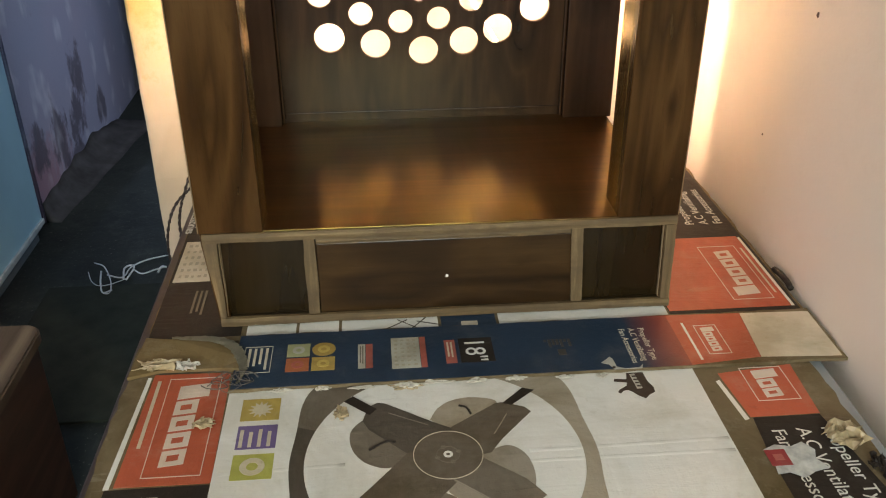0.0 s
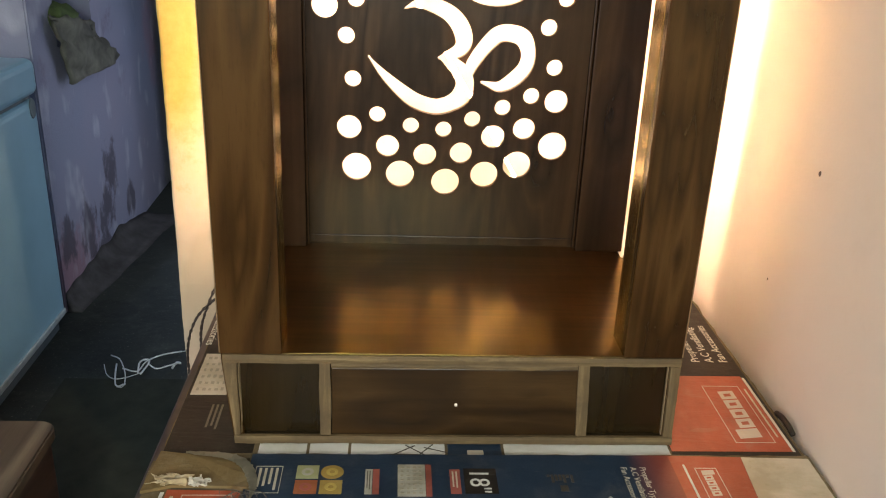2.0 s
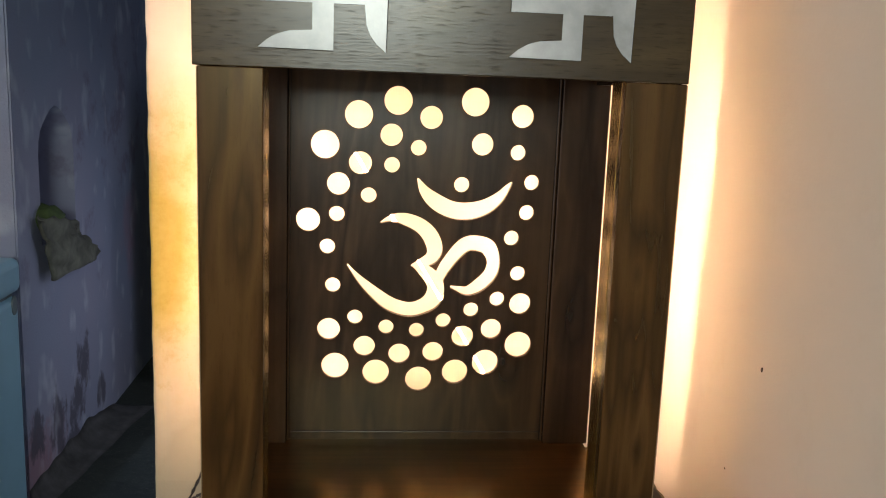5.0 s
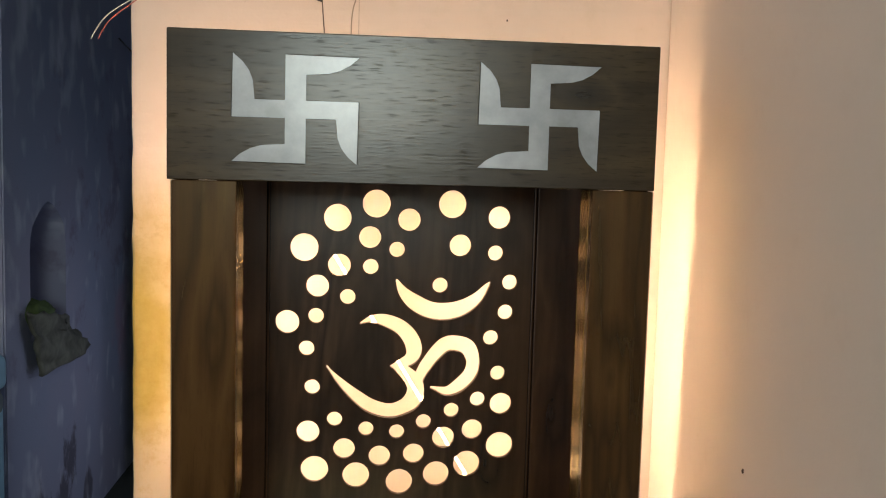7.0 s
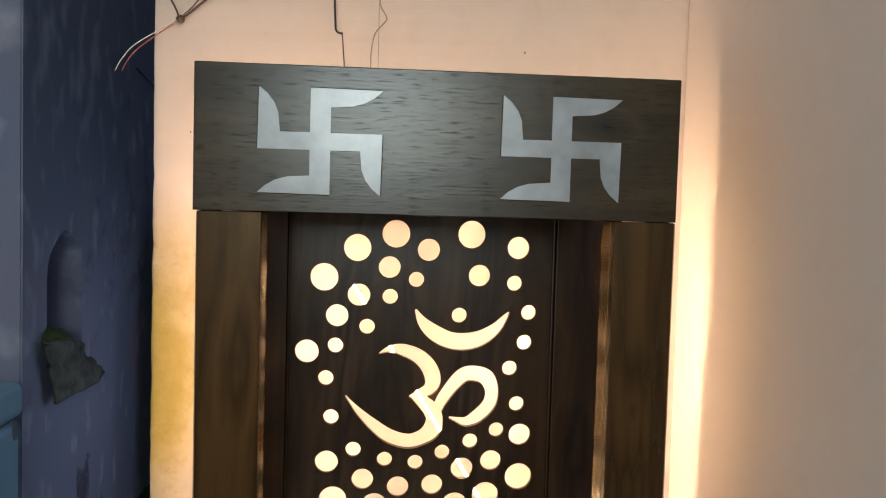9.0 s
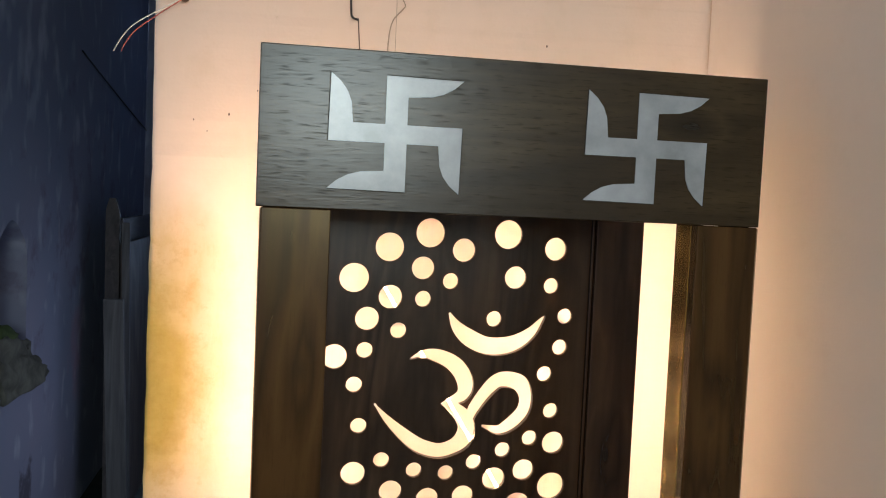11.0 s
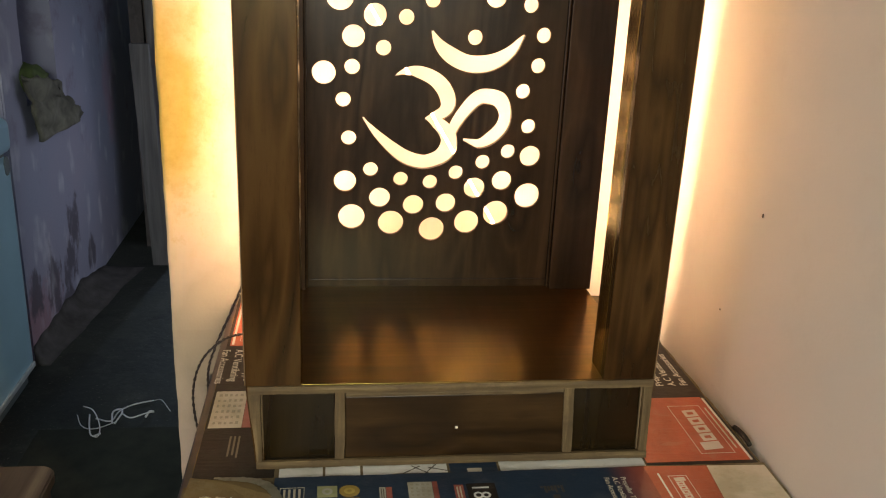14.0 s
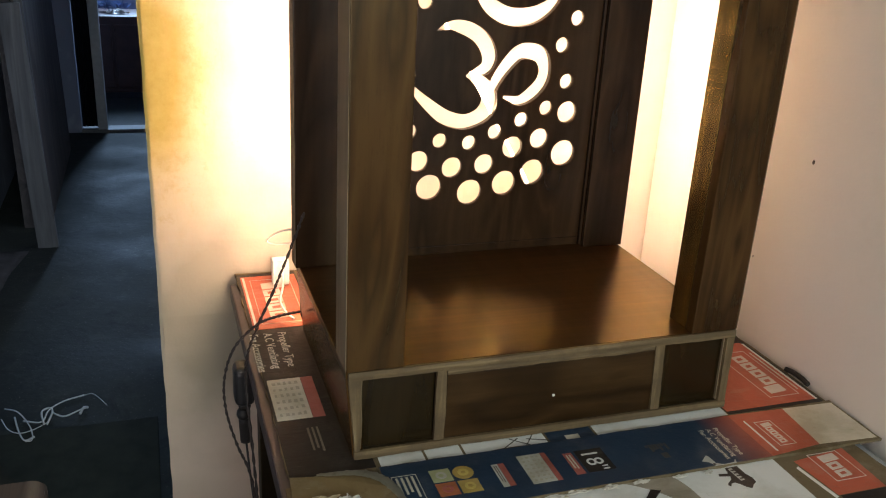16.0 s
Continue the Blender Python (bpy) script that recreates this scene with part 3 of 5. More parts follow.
TAIL = [(0.030, 1.167, 0.006), (0.037, 1.190, 0.010), (0.054, 1.216, 0.0115), (0.074, 1.237, 0.013), (0.093, 1.241, 0.0135), (0.115, 1.234, 0.0135),
        (0.125, 1.212, 0.0115), (0.121, 1.188, 0.012), (0.103, 1.168, 0.012), (0.083, 1.157, 0.009), (0.066, 1.160, 0.005), (0.052, 1.164, 0.002)]
CRESCENT = [(-0.010, 1.350, 0.0015), (0.002, 1.329, 0.0085), (0.022, 1.311, 0.0135), (0.049, 1.298, 0.0145), (0.077, 1.296, 0.015),
            (0.104, 1.303, 0.0135), (0.128, 1.319, 0.010), (0.144, 1.339, 0.005), (0.151, 1.348, 0.0015)]
BIG = [(-0.046, 1.478, 0.0235), (-0.111, 1.453, 0.023), (-0.166, 1.402, 0.0235), (-0.193, 1.275, 0.020), (-0.144, 1.019, 0.0235), (-0.073, 1.008, 0.023),
       (0.002, 0.996, 0.023), (0.066, 1.010, 0.0225), (0.119, 1.028, 0.023), (0.176, 1.061, 0.0235), (0.083, 1.480, 0.0235), (0.010, 1.452, 0.019), (0.164, 1.459, 0.019)]
MIDDLE = [(-0.056, 1.421, 0.0185), (-0.107, 1.373, 0.019), (-0.143, 1.337, 0.019), (0.098, 1.410, 0.0185), (-0.156, 1.085, 0.0195), (-0.094, 1.055, 0.0185),
          (-0.033, 1.042, 0.0185), (0.026, 1.046, 0.018), (0.077, 1.075, 0.019), (0.127, 1.089, 0.018), (0.176, 1.135, 0.019)]
SMALL = [(-0.010, 1.401), (-0.054, 1.371), (-0.092, 1.319), (-0.145, 1.286), (-0.160, 1.230), (-0.150, 1.163), (-0.111, 1.107), (-0.057, 1.090), (-0.004, 1.085),
         (0.042, 1.103), (0.090, 1.123), (0.135, 1.143), (0.159, 1.398), (0.185, 1.348), (0.179, 1.296), (0.155, 1.251), (0.169, 1.189), (0.065, 1.341)]


def pierced_panel(x0, x1, z0, z1, y0, thick):
    cu = bpy.data.curves.new("outline", "CURVE")
    cu.dimensions, cu.fill_mode, cu.extrude = "2D", "BOTH", thick / 2

    def ring(points):
        sp = cu.splines.new("POLY")
        sp.points.add(len(points) - 1)
        for q, (x, z) in zip(sp.points, points):
            q.co = (x, z, 0, 1)
        sp.use_cyclic_u = True

    ring([(x0, z0), (x1, z0), (x1, z1), (x0, z1)])
    for x, z, r in BIG + MIDDLE + [(*p, 0.013) for p in SMALL]:
        ring([(x + r * math.cos(2 * math.pi * k / 36), z + r * math.sin(2 * math.pi * k / 36)) for k in range(36)])
    ob = new("outline", cu)
    me = bpy.data.meshes.new_from_object(ob)
    bpy.data.objects.remove(ob)
    me.transform(Matrix(((1, 0, 0, 0), (0, 0, 1, y0 + thick / 2), (0, 1, 0, 0), (0, 0, 0, 1))))
    work = new("work", me)
    cutters = []
    for st in (UPPER_BOW, LOWER_BOW, TAIL, CRESCENT):
        bm = prism(stroke(st), y0 - 0.02, y0 + thick + 0.02)
        cm = bpy.data.meshes.new("cutter")
        bm.to_mesh(cm)
        bm.free()
        c = new("cutter", cm)
        cutters.append(c)
        mod = work.modifiers.new("cut", "BOOLEAN")
        mod.operation, mod.object, mod.solver, mod.use_self = "DIFFERENCE", c, "EXACT", True
    bm = bmesh.new()
    bm.from_mesh(me)
    bmesh.ops.remove_doubles(bm, verts=bm.verts, dist=1e-5)
    bmesh.ops.recalc_face_normals(bm, faces=bm.faces)
    bm.to_mesh(me)
    bm.free()
    bpy.context.view_layer.update()
    cut = bpy.data.meshes.new_from_object(work.evaluated_get(bpy.context.evaluated_depsgraph_get()))
    out = bmesh.new()
    out.from_mesh(cut)
    for o in (work, *cutters):
        bpy.data.objects.remove(o)
    return out


part("pierced_panel", pierced_panel(-0.2285, 0.2285, ZB - 0.001, 1.600, 0.386, 0.012), M_REAR, shrine, "dark walnut panel pierced with round holes and a sacred syllable")
for s in (-1, 1):
    a0, a1 = sorted((s * 0.2258, s * 0.2215))
    part("bead", box(a0, a1, 0.3755, 0.3855, ZB + 0.0005, 1.5235, 0.0015), M_REAR, shrine)


part("bead", box(-0.2212, 0.2212, 0.3825, 0.3855, ZB + 0.0125, ZB + 0.0155, 0.0006), M_REAR, shrine)


def symbol_outline(cx, cz, hx, hz):
    """The four-armed auspicious symbol with curved tips, drawn one arm at a time and turned."""
    w = 0.165
    arm = [(-w, w), (-w, 1.0), (1.0, 0.985), (0.86, 0.84), (0.70, 0.735), (0.52, 0.675), (w, 0.645)]
    pts = []
    for k in range(4):
        for x, z in arm:
            for _ in range(k):
                x, z = z, -x
            pts.append((cx + hx * x, cz + hz * z))
    return pts


for cx in (-0.152, 0.150):
    part("inlay_groove", prism(symbol_outline(cx, 1.604, 0.0777, 0.0667), -0.0003, 0.004), M_INSIDE, shrine, "thin dark groove round the inlay")
    part("inlay", prism(symbol_outline(cx, 1.604, 0.0765, 0.0655), -0.0012, 0.004), M_INLAY, shrine, "frosted white auspicious symbol inlaid in the header")

# strip lights on the back of the rear stiles, facing the wall
n = Nodes("warm_strip_light")
n.shader.inputs["Base Color"].default_value = (0.9, 0.8, 0.6, 1)
n.shader.inputs["Emission Color"].default_value = (1.0, 0.71, 0.44, 1)
n.shader.inputs["Emission Strength"].default_value = LED
M_LED = n.mat
part("strip_light", box(-0.287, -0.279, 0.4116, 0.4125, 0.785, 1.57), M_LED, shrine, "lit warm white strip light")
bm = box(-0.292, -0.274, 0.4018, 0.4113, 0.775, 1.58)
# unseen side lips, added to narrow the spread of this strip's light
for c in (-0.291, -0.275):
    add_box(bm, c - 0.001, c + 0.001, 0.4112, 0.4180, 0.775, 1.58)
part("strip_channel", bm, M_INSIDE, shrine, "dark channel that holds the strip light")
# the strip by the wall stands on edge and shines sideways too
part("strip_light", box(0.2700, 0.2780, 0.4045, 0.4085, 0.90, 1.57), M_LED, shrine, "lit warm white strip light")
part("strip_channel", box(0.2660, 0.2820, 0.4018, 0.4043, 0.89, 1.58), M_INSIDE, shrine, "dark channel that holds the strip light")
# unseen slanted fin, added to cut the light off along the right wall
bm = box(0.3035, 0.3060, 0.4018, 0.4090, 0.89, 1.66)
for v in bm.verts:
    if v.co.y > 0.405:
        v.co.y = 0.4170 if v.co.z < 1.2 else 0.4075
part("light_cutoff", bm, M_INSIDE, shrine)


def glow_material(name, strength):
    n = Nodes(name)
    n.shader.inputs["Base Color"].default_value = (0.9, 0.8, 0.6, 1)
    n.shader.inputs["Emission Color"].default_value = (1.0, 0.71, 0.38, 1)
    n.shader.inputs["Emission Strength"].default_value = strength
    return n.mat


# added emitter, hidden along the edge of the stile, softens the glow on the wall
part("edge_glow", box(0.3064, 0.3084, 0.3930, 0.4000, 0.90, 1.57), glow_material("edge_glow_emitter", 36.0), shrine, "added hidden emitter along the stile's edge for soft wall glow")
# a thinner ribbon of light runs slantwise behind the panel, from one strip to the other
bm = box(-0.355, 0.355, 0.4060, 0.4075, -0.0019, 0.0019)
bmesh.ops.transform(bm, matrix=pose(-0.012, 0, 1.2185, 0, 58.5, 0), verts=bm.verts)
part("ribbon_light", bm, glow_material("ribbon_light", 38.0), shrine, "slanting warm ribbon light behind the pierced panel")

# ---------------------------------------------------------------- table and cartons
table = thing("table", (0.05, 0.03, 0), "dark wooden table covered by flattened cartons", "table")
bm = box(-0.374, 0.470, -0.60, 0.650, T - 0.040, T - 0.0085, 0.003)
for v in bm.verts:
    if v.co.x > 0.4:
        v.co.x = min(v.co.x, 0.470) + 0.030 * (v.co.y + 0.60) / 1.25 - 0.024
part("tabletop", bm, plain("grey_laminate", (0.24, 0.27, 0.29), 0.5, 0.2, 9), table, "grey-blue laminate top")
part("edge_strip", box(-0.393, -0.3745, -0.602, 0.652, T - 0.040, T - 0.0085, 0.003), plain("dark_edging", (0.040, 0.028, 0.030), 0.45, 0.3, 40), table, "dark edging strip")
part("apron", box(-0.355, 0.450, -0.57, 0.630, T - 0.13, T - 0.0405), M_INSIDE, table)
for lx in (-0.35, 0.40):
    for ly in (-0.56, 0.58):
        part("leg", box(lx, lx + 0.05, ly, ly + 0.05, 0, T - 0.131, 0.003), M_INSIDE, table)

LAYER = 0.00035


def print_box(x0, x1, y0, y1, top, mat, parent, name="print", label=""):
    x0, x1 = sorted((x0, x1))
    y0, y1 = sorted((y0, y1))
    return part(name, box(x0, x1, y0, y1, top - LAYER, top), mat, parent, label)


def print_shape(points, top, mat, parent, name="print", label=""):
    bm = bmesh.new()
    lo = [bm.verts.new((x, y, top - LAYER)) for x, y in points]
    hi = [bm.verts.new((x, y, top)) for x, y in points]
    bm.faces.new(hi)
    bm.faces.new(lo[::-1])
    n = len(points)
    for i in range(n):
        bm.faces.new((lo[i], lo[(i + 1) % n], hi[(i + 1) % n], hi[i]))
    bmesh.ops.recalc_face_normals(bm, faces=bm.faces)
    return part(name, bm, mat, parent, label)


def disc_points(cx, cy, rx, ry, a0=0.0, a1=360.0, n=40):
    return [(cx + rx * math.cos(radians(a0 + (a1 - a0) * k / n)), cy + ry * math.sin(radians(a0 + (a1 - a0) * k / n))) for k in range(n + (a1 - a0 < 360))]


def ring_print(cx, cy, r0, r1, top, mat, parent, name="ring", a0=0, a1=360, label=""):
    bm = bmesh.new()
    n = 72
    full = a1 - a0 >= 360
    rows = []
    for k in range(n + (not full)):
        a = radians(a0 + (a1 - a0) * k / n)
        rows.append([bm.verts.new((cx + r * math.cos(a), cy + r * math.sin(a), z)) for r, z in ((r0, top), (r1, top), (r1, top - LAYER), (r0, top - LAYER))])
    for k in range(n):
        p, q = rows[k], rows[(k + 1) % len(rows)]
        for i in range(4):
            bm.faces.new((p[i], q[i], q[(i + 1) % 4], p[(i + 1) % 4]))
    bmesh.ops.recalc_face_normals(bm, faces=bm.faces)
    return part(name, bm, mat, parent, label)


def outline_print(x0, x1, y0, y1, w, top, mat, parent, name="outline"):
    bm = bmesh.new()
    for a in ((x0, x1, y0, y0 + w), (x0, x1, y1 - w, y1), (x0, x0 + w, y0 + w, y1 - w), (x1 - w, x1, y0 + w, y1 - w)):
        add_box(bm, *a, top - LAYER, top)
    return part(name, bm, mat, parent)


def logo_print(x0, x1, y0, y1, top, parent, blocks=5, turned=False):
    """A maker's mark as a row of plain blocks, most of them hollow, in a thin frame, running along y, the first one taller.
    turned: the row begins at the other end."""
    outline_print(x0, x1, y0, y1, 0.0010, top, P_PINKISH, parent, "mark_frame")
    w, step = x1 - x0, (y1 - y0) * 0.84 / blocks
    a, b = x0 + w * 0.24, x0 + w * 0.66
    for k in range(blocks):
        p = y1 - (y1 - y0) * 0.07 - step * (k + 1)
        hi, q, lean = b + w * 0.16 * (k == 0), p + step * 0.86, step * 0.12
        bm = bmesh.new()
        v = (q - p) * 0.30
        u = (hi - a) * 0.26
        if k:
            for c in ((a, hi, p, p + v), (a, hi, q - v, q), (a, a + u, p + v, q - v), (hi - u, hi, p + v, q - v)):
                add_box(bm, *c, top - LAYER, top)
        else:
            add_box(bm, a, hi, p, q, top - LAYER, top)
        for vert in bm.verts:
            vert.co.y += lean * (vert.co.x - a) / (b - a)
            if turned:
                vert.co.x, vert.co.y = x0 + x1 - vert.co.x, y0 + y1 - vert.co.y
        if turned:
            bmesh.ops.recalc_face_normals(bm, faces=bm.faces)
        part("mark_block", bm, P_PINKISH, parent)


def bars_print(x0, x1, y0, y1, rows, top, mat, parent, along="y", seed=1):
    """Small unreadable lines of print as plain bars."""
    rnd = random.Random(seed)
    bm = bmesh.new()
    for k in range(rows):
        f = (k + 0.25) / rows
        g = (k + 0.7) / rows
        e = rnd.uniform(0.65, 1.0)
        if along == "y":
            add_box(bm, x0 + (x1 - x0) * f, x0 + (x1 - x0) * g, y1 - (y1 - y0) * e, y1, top - LAYER, top)
        else:
            add_box(bm, x0, x0 + (x1 - x0) * e, y0 + (y1 - y0) * f, y0 + (y1 - y0) * g, top - LAYER, top)
    return tagged(part("small_print", bm, mat, parent), kind="stuff")


def table_marks(x0, x1, y0, y1, cols, rows, top, mat, parent, seed):
    """The small unreadable entries of a printed table, as short bars in columns."""
    rnd = random.Random(seed)
    bm = bmesh.new()
    w, h = (x1 - x0) / cols, (y1 - y0) / rows
    for i in range(cols):
        for j in range(rows):
            a, b = x0 + w * (i + 0.22), y0 + h * (j + 0.30)
            add_box(bm, a, a + w * rnd.uniform(0.35, 0.62), b, b + h * rnd.uniform(0.30, 0.48), top - LAYER, top)
    return tagged(part("small_print", bm, mat, parent), kind="stuff")


def lettering(words, size, x, y, z, turn, parent, mat, lines=1.0):
    return part("lettering", text_bm(words, size, pose(x, y, z, 0, 0, turn), lines), mat, parent)


def board(x0, x1, y0, y1, z0, z1, seed, nick=0.003):
    """A cut sheet of corrugated board with slightly ragged, dented edges."""
    rnd = random.Random(seed)
    pts = []
    for (ax, ay), (bx, by) in zip(((x0, y0), (x1, y0), (x1, y1), (x0, y1)), ((x1, y0), (x1, y1), (x0, y1), (x0, y0))):
        n = max(3, int(math.hypot(bx - ax, by - ay) / 0.02))
        for k in range(n):
            f = k / n
            j = rnd.uniform(-nick, nick * 0.3) * (0 < k)
            dx, dy = (by - ay), -(bx - ax)
            l = math.hypot(dx, dy)
            pts.append((ax + (bx - ax) * f + dx / l * j, ay + (by - ay) * f + dy / l * j))
    bm = bmesh.new()
    lo = [bm.verts.new((x, y, z0)) for x, y in pts]
    hi = [bm.verts.new((x, y, z1)) for x, y in pts]
    bm.faces.new(hi)
    bm.faces.new(lo[::-1])
    for i in range(len(pts)):
        j = (i + 1) % len(pts)
        bm.faces.new((lo[i], lo[j], hi[j], hi[i]))
    bmesh.ops.recalc_face_normals(bm, faces=bm.faces)
    return bm


PROPELLER = "Propeller Type\nA.C Ventilating\nFan Accessories"

# the sheet under the shrine
under = thing("flattened_carton", (0.05, 0.3, T - 0.008), "flattened fan carton with dark and orange printed panels, under the shrine", "carton", "flattened cartons")
Z0 = T - 0.0022
part("board", board(-0.380, 0.484, -0.034, 0.688, T - 0.0080, Z0, 3), M_KRAFT, under, "brown corrugated board")
Z1, Z2, Z3 = Z0 + LAYER, Z0 + 2 * LAYER, Z0 + 3 * LAYER
# its side that shows past the shrine on the passage side
print_box(-0.378, -0.262, -0.020, 0.680, Z1, P_BLACK, under, "dark_panel")
print_box(-0.372, -0.264, 0.425, 0.665, Z2, P_ORANGE, under, "orange_panel")
print_box(-0.3690, -0.3645, 0.43, 0.66, Z3, P_WHITE, under, "stripe")
logo_print(-0.355, -0.277, 0.445, 0.645, Z3, under)
lettering(PROPELLER, 0.021, -0.334, 0.408, Z2, -90, under, P_WHITE, 1.15)
print_box(-0.374, -0.322, 0.122, 0.243, Z2, P_CREAM, under, "data_label", "cream data table label")
table_marks(-0.370, -0.326, 0.128, 0.238, 5, 6, Z3, P_FAINT, under, 3)
print_box(-0.3215, -0.303, 0.122, 0.243, Z2, P_ROSE, under, "red_band")
bars_print(-0.338, -0.318, 0.018, 0.096, 3, Z2, P_GREY, under, "y", 4)
# its side by the wall
print_box(0.3005, 0.479, -0.030, 0.680, Z1, P_BLACK, under, "dark_panel")
print_box(0.302, 0.470, -0.012, 0.188, Z2, P_ORANGE, under, "orange_panel")
print_box(0.4705, 0.4745, -0.012, 0.184, Z2, P_WHITE, under, "stripe")
logo_print(0.398, 0.455, 0.008, 0.158, Z3, under, 5, True)
bars_print(0.460, 0.466, 0.02, 0.15, 1, Z3, P_CREAM, under, "y", 2)
lettering(PROPELLER, 0.020, 0.420, 0.232, Z2, 90, under, P_WHITE, 1.15)
# the edge that lies before the drawer
for x0, x1, mat in ((-0.255, -0.192, P_WHITE), (-0.188, -0.137, P_WHITE), (-0.133, -0.008, P_WHITE), (-0.004, 0.068, P_BLUE), (0.072, 0.298, P_WHITE)):
    print_box(x0, x1, -0.0255, 0.02, Z1 + (x0 > 0.07) * 0.0001, mat, under, "printed_flap")
bm = bmesh.new()
for k, a in enumerate((35, -40, 52, -20)):
    m = pose(-0.062 + 0.014 * k, -0.012, Z2, 0, 0, a)
    bmesh.ops.create_cube(bm, size=1, matrix=m @ Matrix.Diagonal((0.034, 0.0016, LAYER, 1)))
part("line_drawing", bm, P_DARKGREY, under)
bars_print(0.010, 0.058, -0.026, -0.012, 1, Z2, P_CREAM, under, "y", 2)

# the blue carton side with its orange end
strip = thing("flattened_carton", (0.1, -0.09, T - 0.002), "blue printed carton side with an orange end, creased", "carton", "flattened cartons")
S0 = T + 0.0022
part("board", board(-0.262, 0.484, -0.139, -0.026, T - 0.0020, S0, 8, 0.002), M_KRAFT, strip, "brown corrugated board")
S1, S2, S3 = S0 + LAYER, S0 + 2 * LAYER, S0 + 3 * LAYER
P_FADE = faded_print("print_blue_to_orange", (0.015, 0.033, 0.060), (0.30, 0.060, 0.030), 0.130, 0.196)
print_box(-0.260, 0.290, -0.137, -0.028, S1, P_FADE, strip, "blue_panel")
print_shape([(0.290, -0.028), (0.389, -0.031), (0.379, -0.128), (0.290, -0.137)], S1, P_ORANGE, strip, "orange_panel")
print_shape([(0.3895, -0.031), (0.481, -0.034), (0.479, -0.134), (0.3795, -0.128)], S1, P_CREAM, strip, "bare_flap", "cream unprinted flap")
logo_print(0.318, 0.347, -0.118, -0.055, S2, strip)
print_box(0.304, 0.307, -0.128, -0.048, S2, P_WHITE, strip, "stripe")
lettering(PROPELLER, 0.0115, 0.245, -0.054, S2, -90, strip, P_CREAM, 1.1)
print_box(0.013, 0.055, -0.109, -0.058, S2, P_BLACK, strip, "size_box")
lettering('18"', 0.036, 0.0205, -0.0600, S3, -90, strip, P_WHITE)
print_box(-0.005, 0.0085, -0.109, -0.060, S2, P_ROSE, strip, "red_band")
bars_print(-0.003, 0.006, -0.10, -0.065, 2, S3, P_CREAM, strip, "y", 5)
print_box(-0.071, -0.036, -0.114, -0.050, S2, P_PALE, strip, "data_label", "pale data table label")
print_box(-0.0355, -0.028, -0.114, -0.050, S2, P_ROSE, strip, "red_band")
table_marks(-0.069, -0.038, -0.112, -0.052, 4, 7, S3, P_FAINT, strip, 6)
print_box(-0.112, -0.103, -0.110, -0.060, S2, P_PALE, strip, "white_band")
print_box(-0.1025, -0.094, -0.110, -0.060, S2, P_ROSE, strip, "red_band")
bars_print(-0.1105, -0.1045, -0.106, -0.064, 2, S3, P_GREY, strip, "y", 12)
for k, (mat, mark) in enumerate(((P_SAGE, P_PALE), (P_OCHRE, P_YELLOW), (P_RUST, P_ROSE), (P_OCHRE, P_YELLOW))):
    cx, cy = -0.185 + 0.031 * (k % 2), -0.066 - 0.030 * (k // 2)
    if k == 1:
        icon = print_shape(disc_points(cx, cy, 0.0145, 0.0140), S2, mat, strip, "icon")
    else:
        icon = print_box(cx - 0.014, cx + 0.014, cy - 0.0135, cy + 0.0135, S2, mat, strip, "icon")
    ring_print(cx, cy, 0.0035, 0.0075, S3, mark, icon, "icon_ring")
bars_print(-0.248, -0.220, -0.104, -0.058, 4, S2, P_CREAM, strip, "y", 9)
outline_print(-0.251, -0.217, -0.108, -0.054, 0.0008, S2, P_CREAM, strip)
bm = bmesh.new()
for k in range(7):
    add_box(bm, 0.120 + 0.005 * k, 0.1235 + 0.005 * k, -0.075 - 0.012 * abs(math.sin(k * 1.9)), -0.070, S2 - LAYER, S2)
add_box(bm, 0.134, 0.144, -0.104, -0.092, S2 - LAYER, S2)
part("dark_motif", bm, P_DARKGREY, strip)

# the carton face in front, with the picture of the fan
front = thing("flattened_carton", (0.02, -0.35, T - 0.008), "flattened white fan carton with a fan picture, torn at the edges", "carton", "flattened cartons")
F0 = T - 0.0030
part("board", board(-0.386, 0.440, -0.600, -0.036, T - 0.0080, F0, 12, 0.004), M_KRAFT, front, "brown corrugated board")
F1, F2, F3, F4 = (F0 + LAYER * k for k in (1, 2, 3, 4))
print_box(-0.261, 0.290, -0.590, -0.125, F1, P_WHITE, front, "white_face")
print_shape([(-0.354, -0.095), (-0.264, -0.097), (-0.261, -0.284), (-0.358, -0.283)], F1, P_ORANGE, front, "orange_panel")
print_shape([(-0.3610, -0.100), (-0.3565, -0.100), (-0.3620, -0.285), (-0.3680, -0.285)], F1, P_WHITE, front, "stripe")
print_shape([(-0.366, -0.286), (-0.2615, -0.286), (-0.2615, -0.59), (-0.376, -0.59)], F1, P_BLACK, front, "dark_panel")
bars_print(-0.335, -0.300, -0.34, -0.30, 1, F2, P_WHITE, front, "y", 3)
logo_print(-0.334, -0.273, -0.272, -0.105, F2, front)
bars_print(-0.350, -0.341, -0.268, -0.108, 1, F2, P_CREAM, front, "y", 3)
# shadow under the thumb tab, laid on as a dark grey strip
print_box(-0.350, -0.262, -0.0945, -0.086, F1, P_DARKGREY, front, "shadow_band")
print_shape([(0.317, -0.150), (0.411, -0.139), (0.405, -0.231), (0.325, -0.231)], F1, P_ORANGE, front, "orange_panel")
print_shape([(0.3095, -0.165), (0.3145, -0.162), (0.3225, -0.234), (0.3170, -0.236)], F1, P_WHITE, front, "stripe")
logo_print(0.345, 0.396, -0.205, -0.142, F2, front, 3)
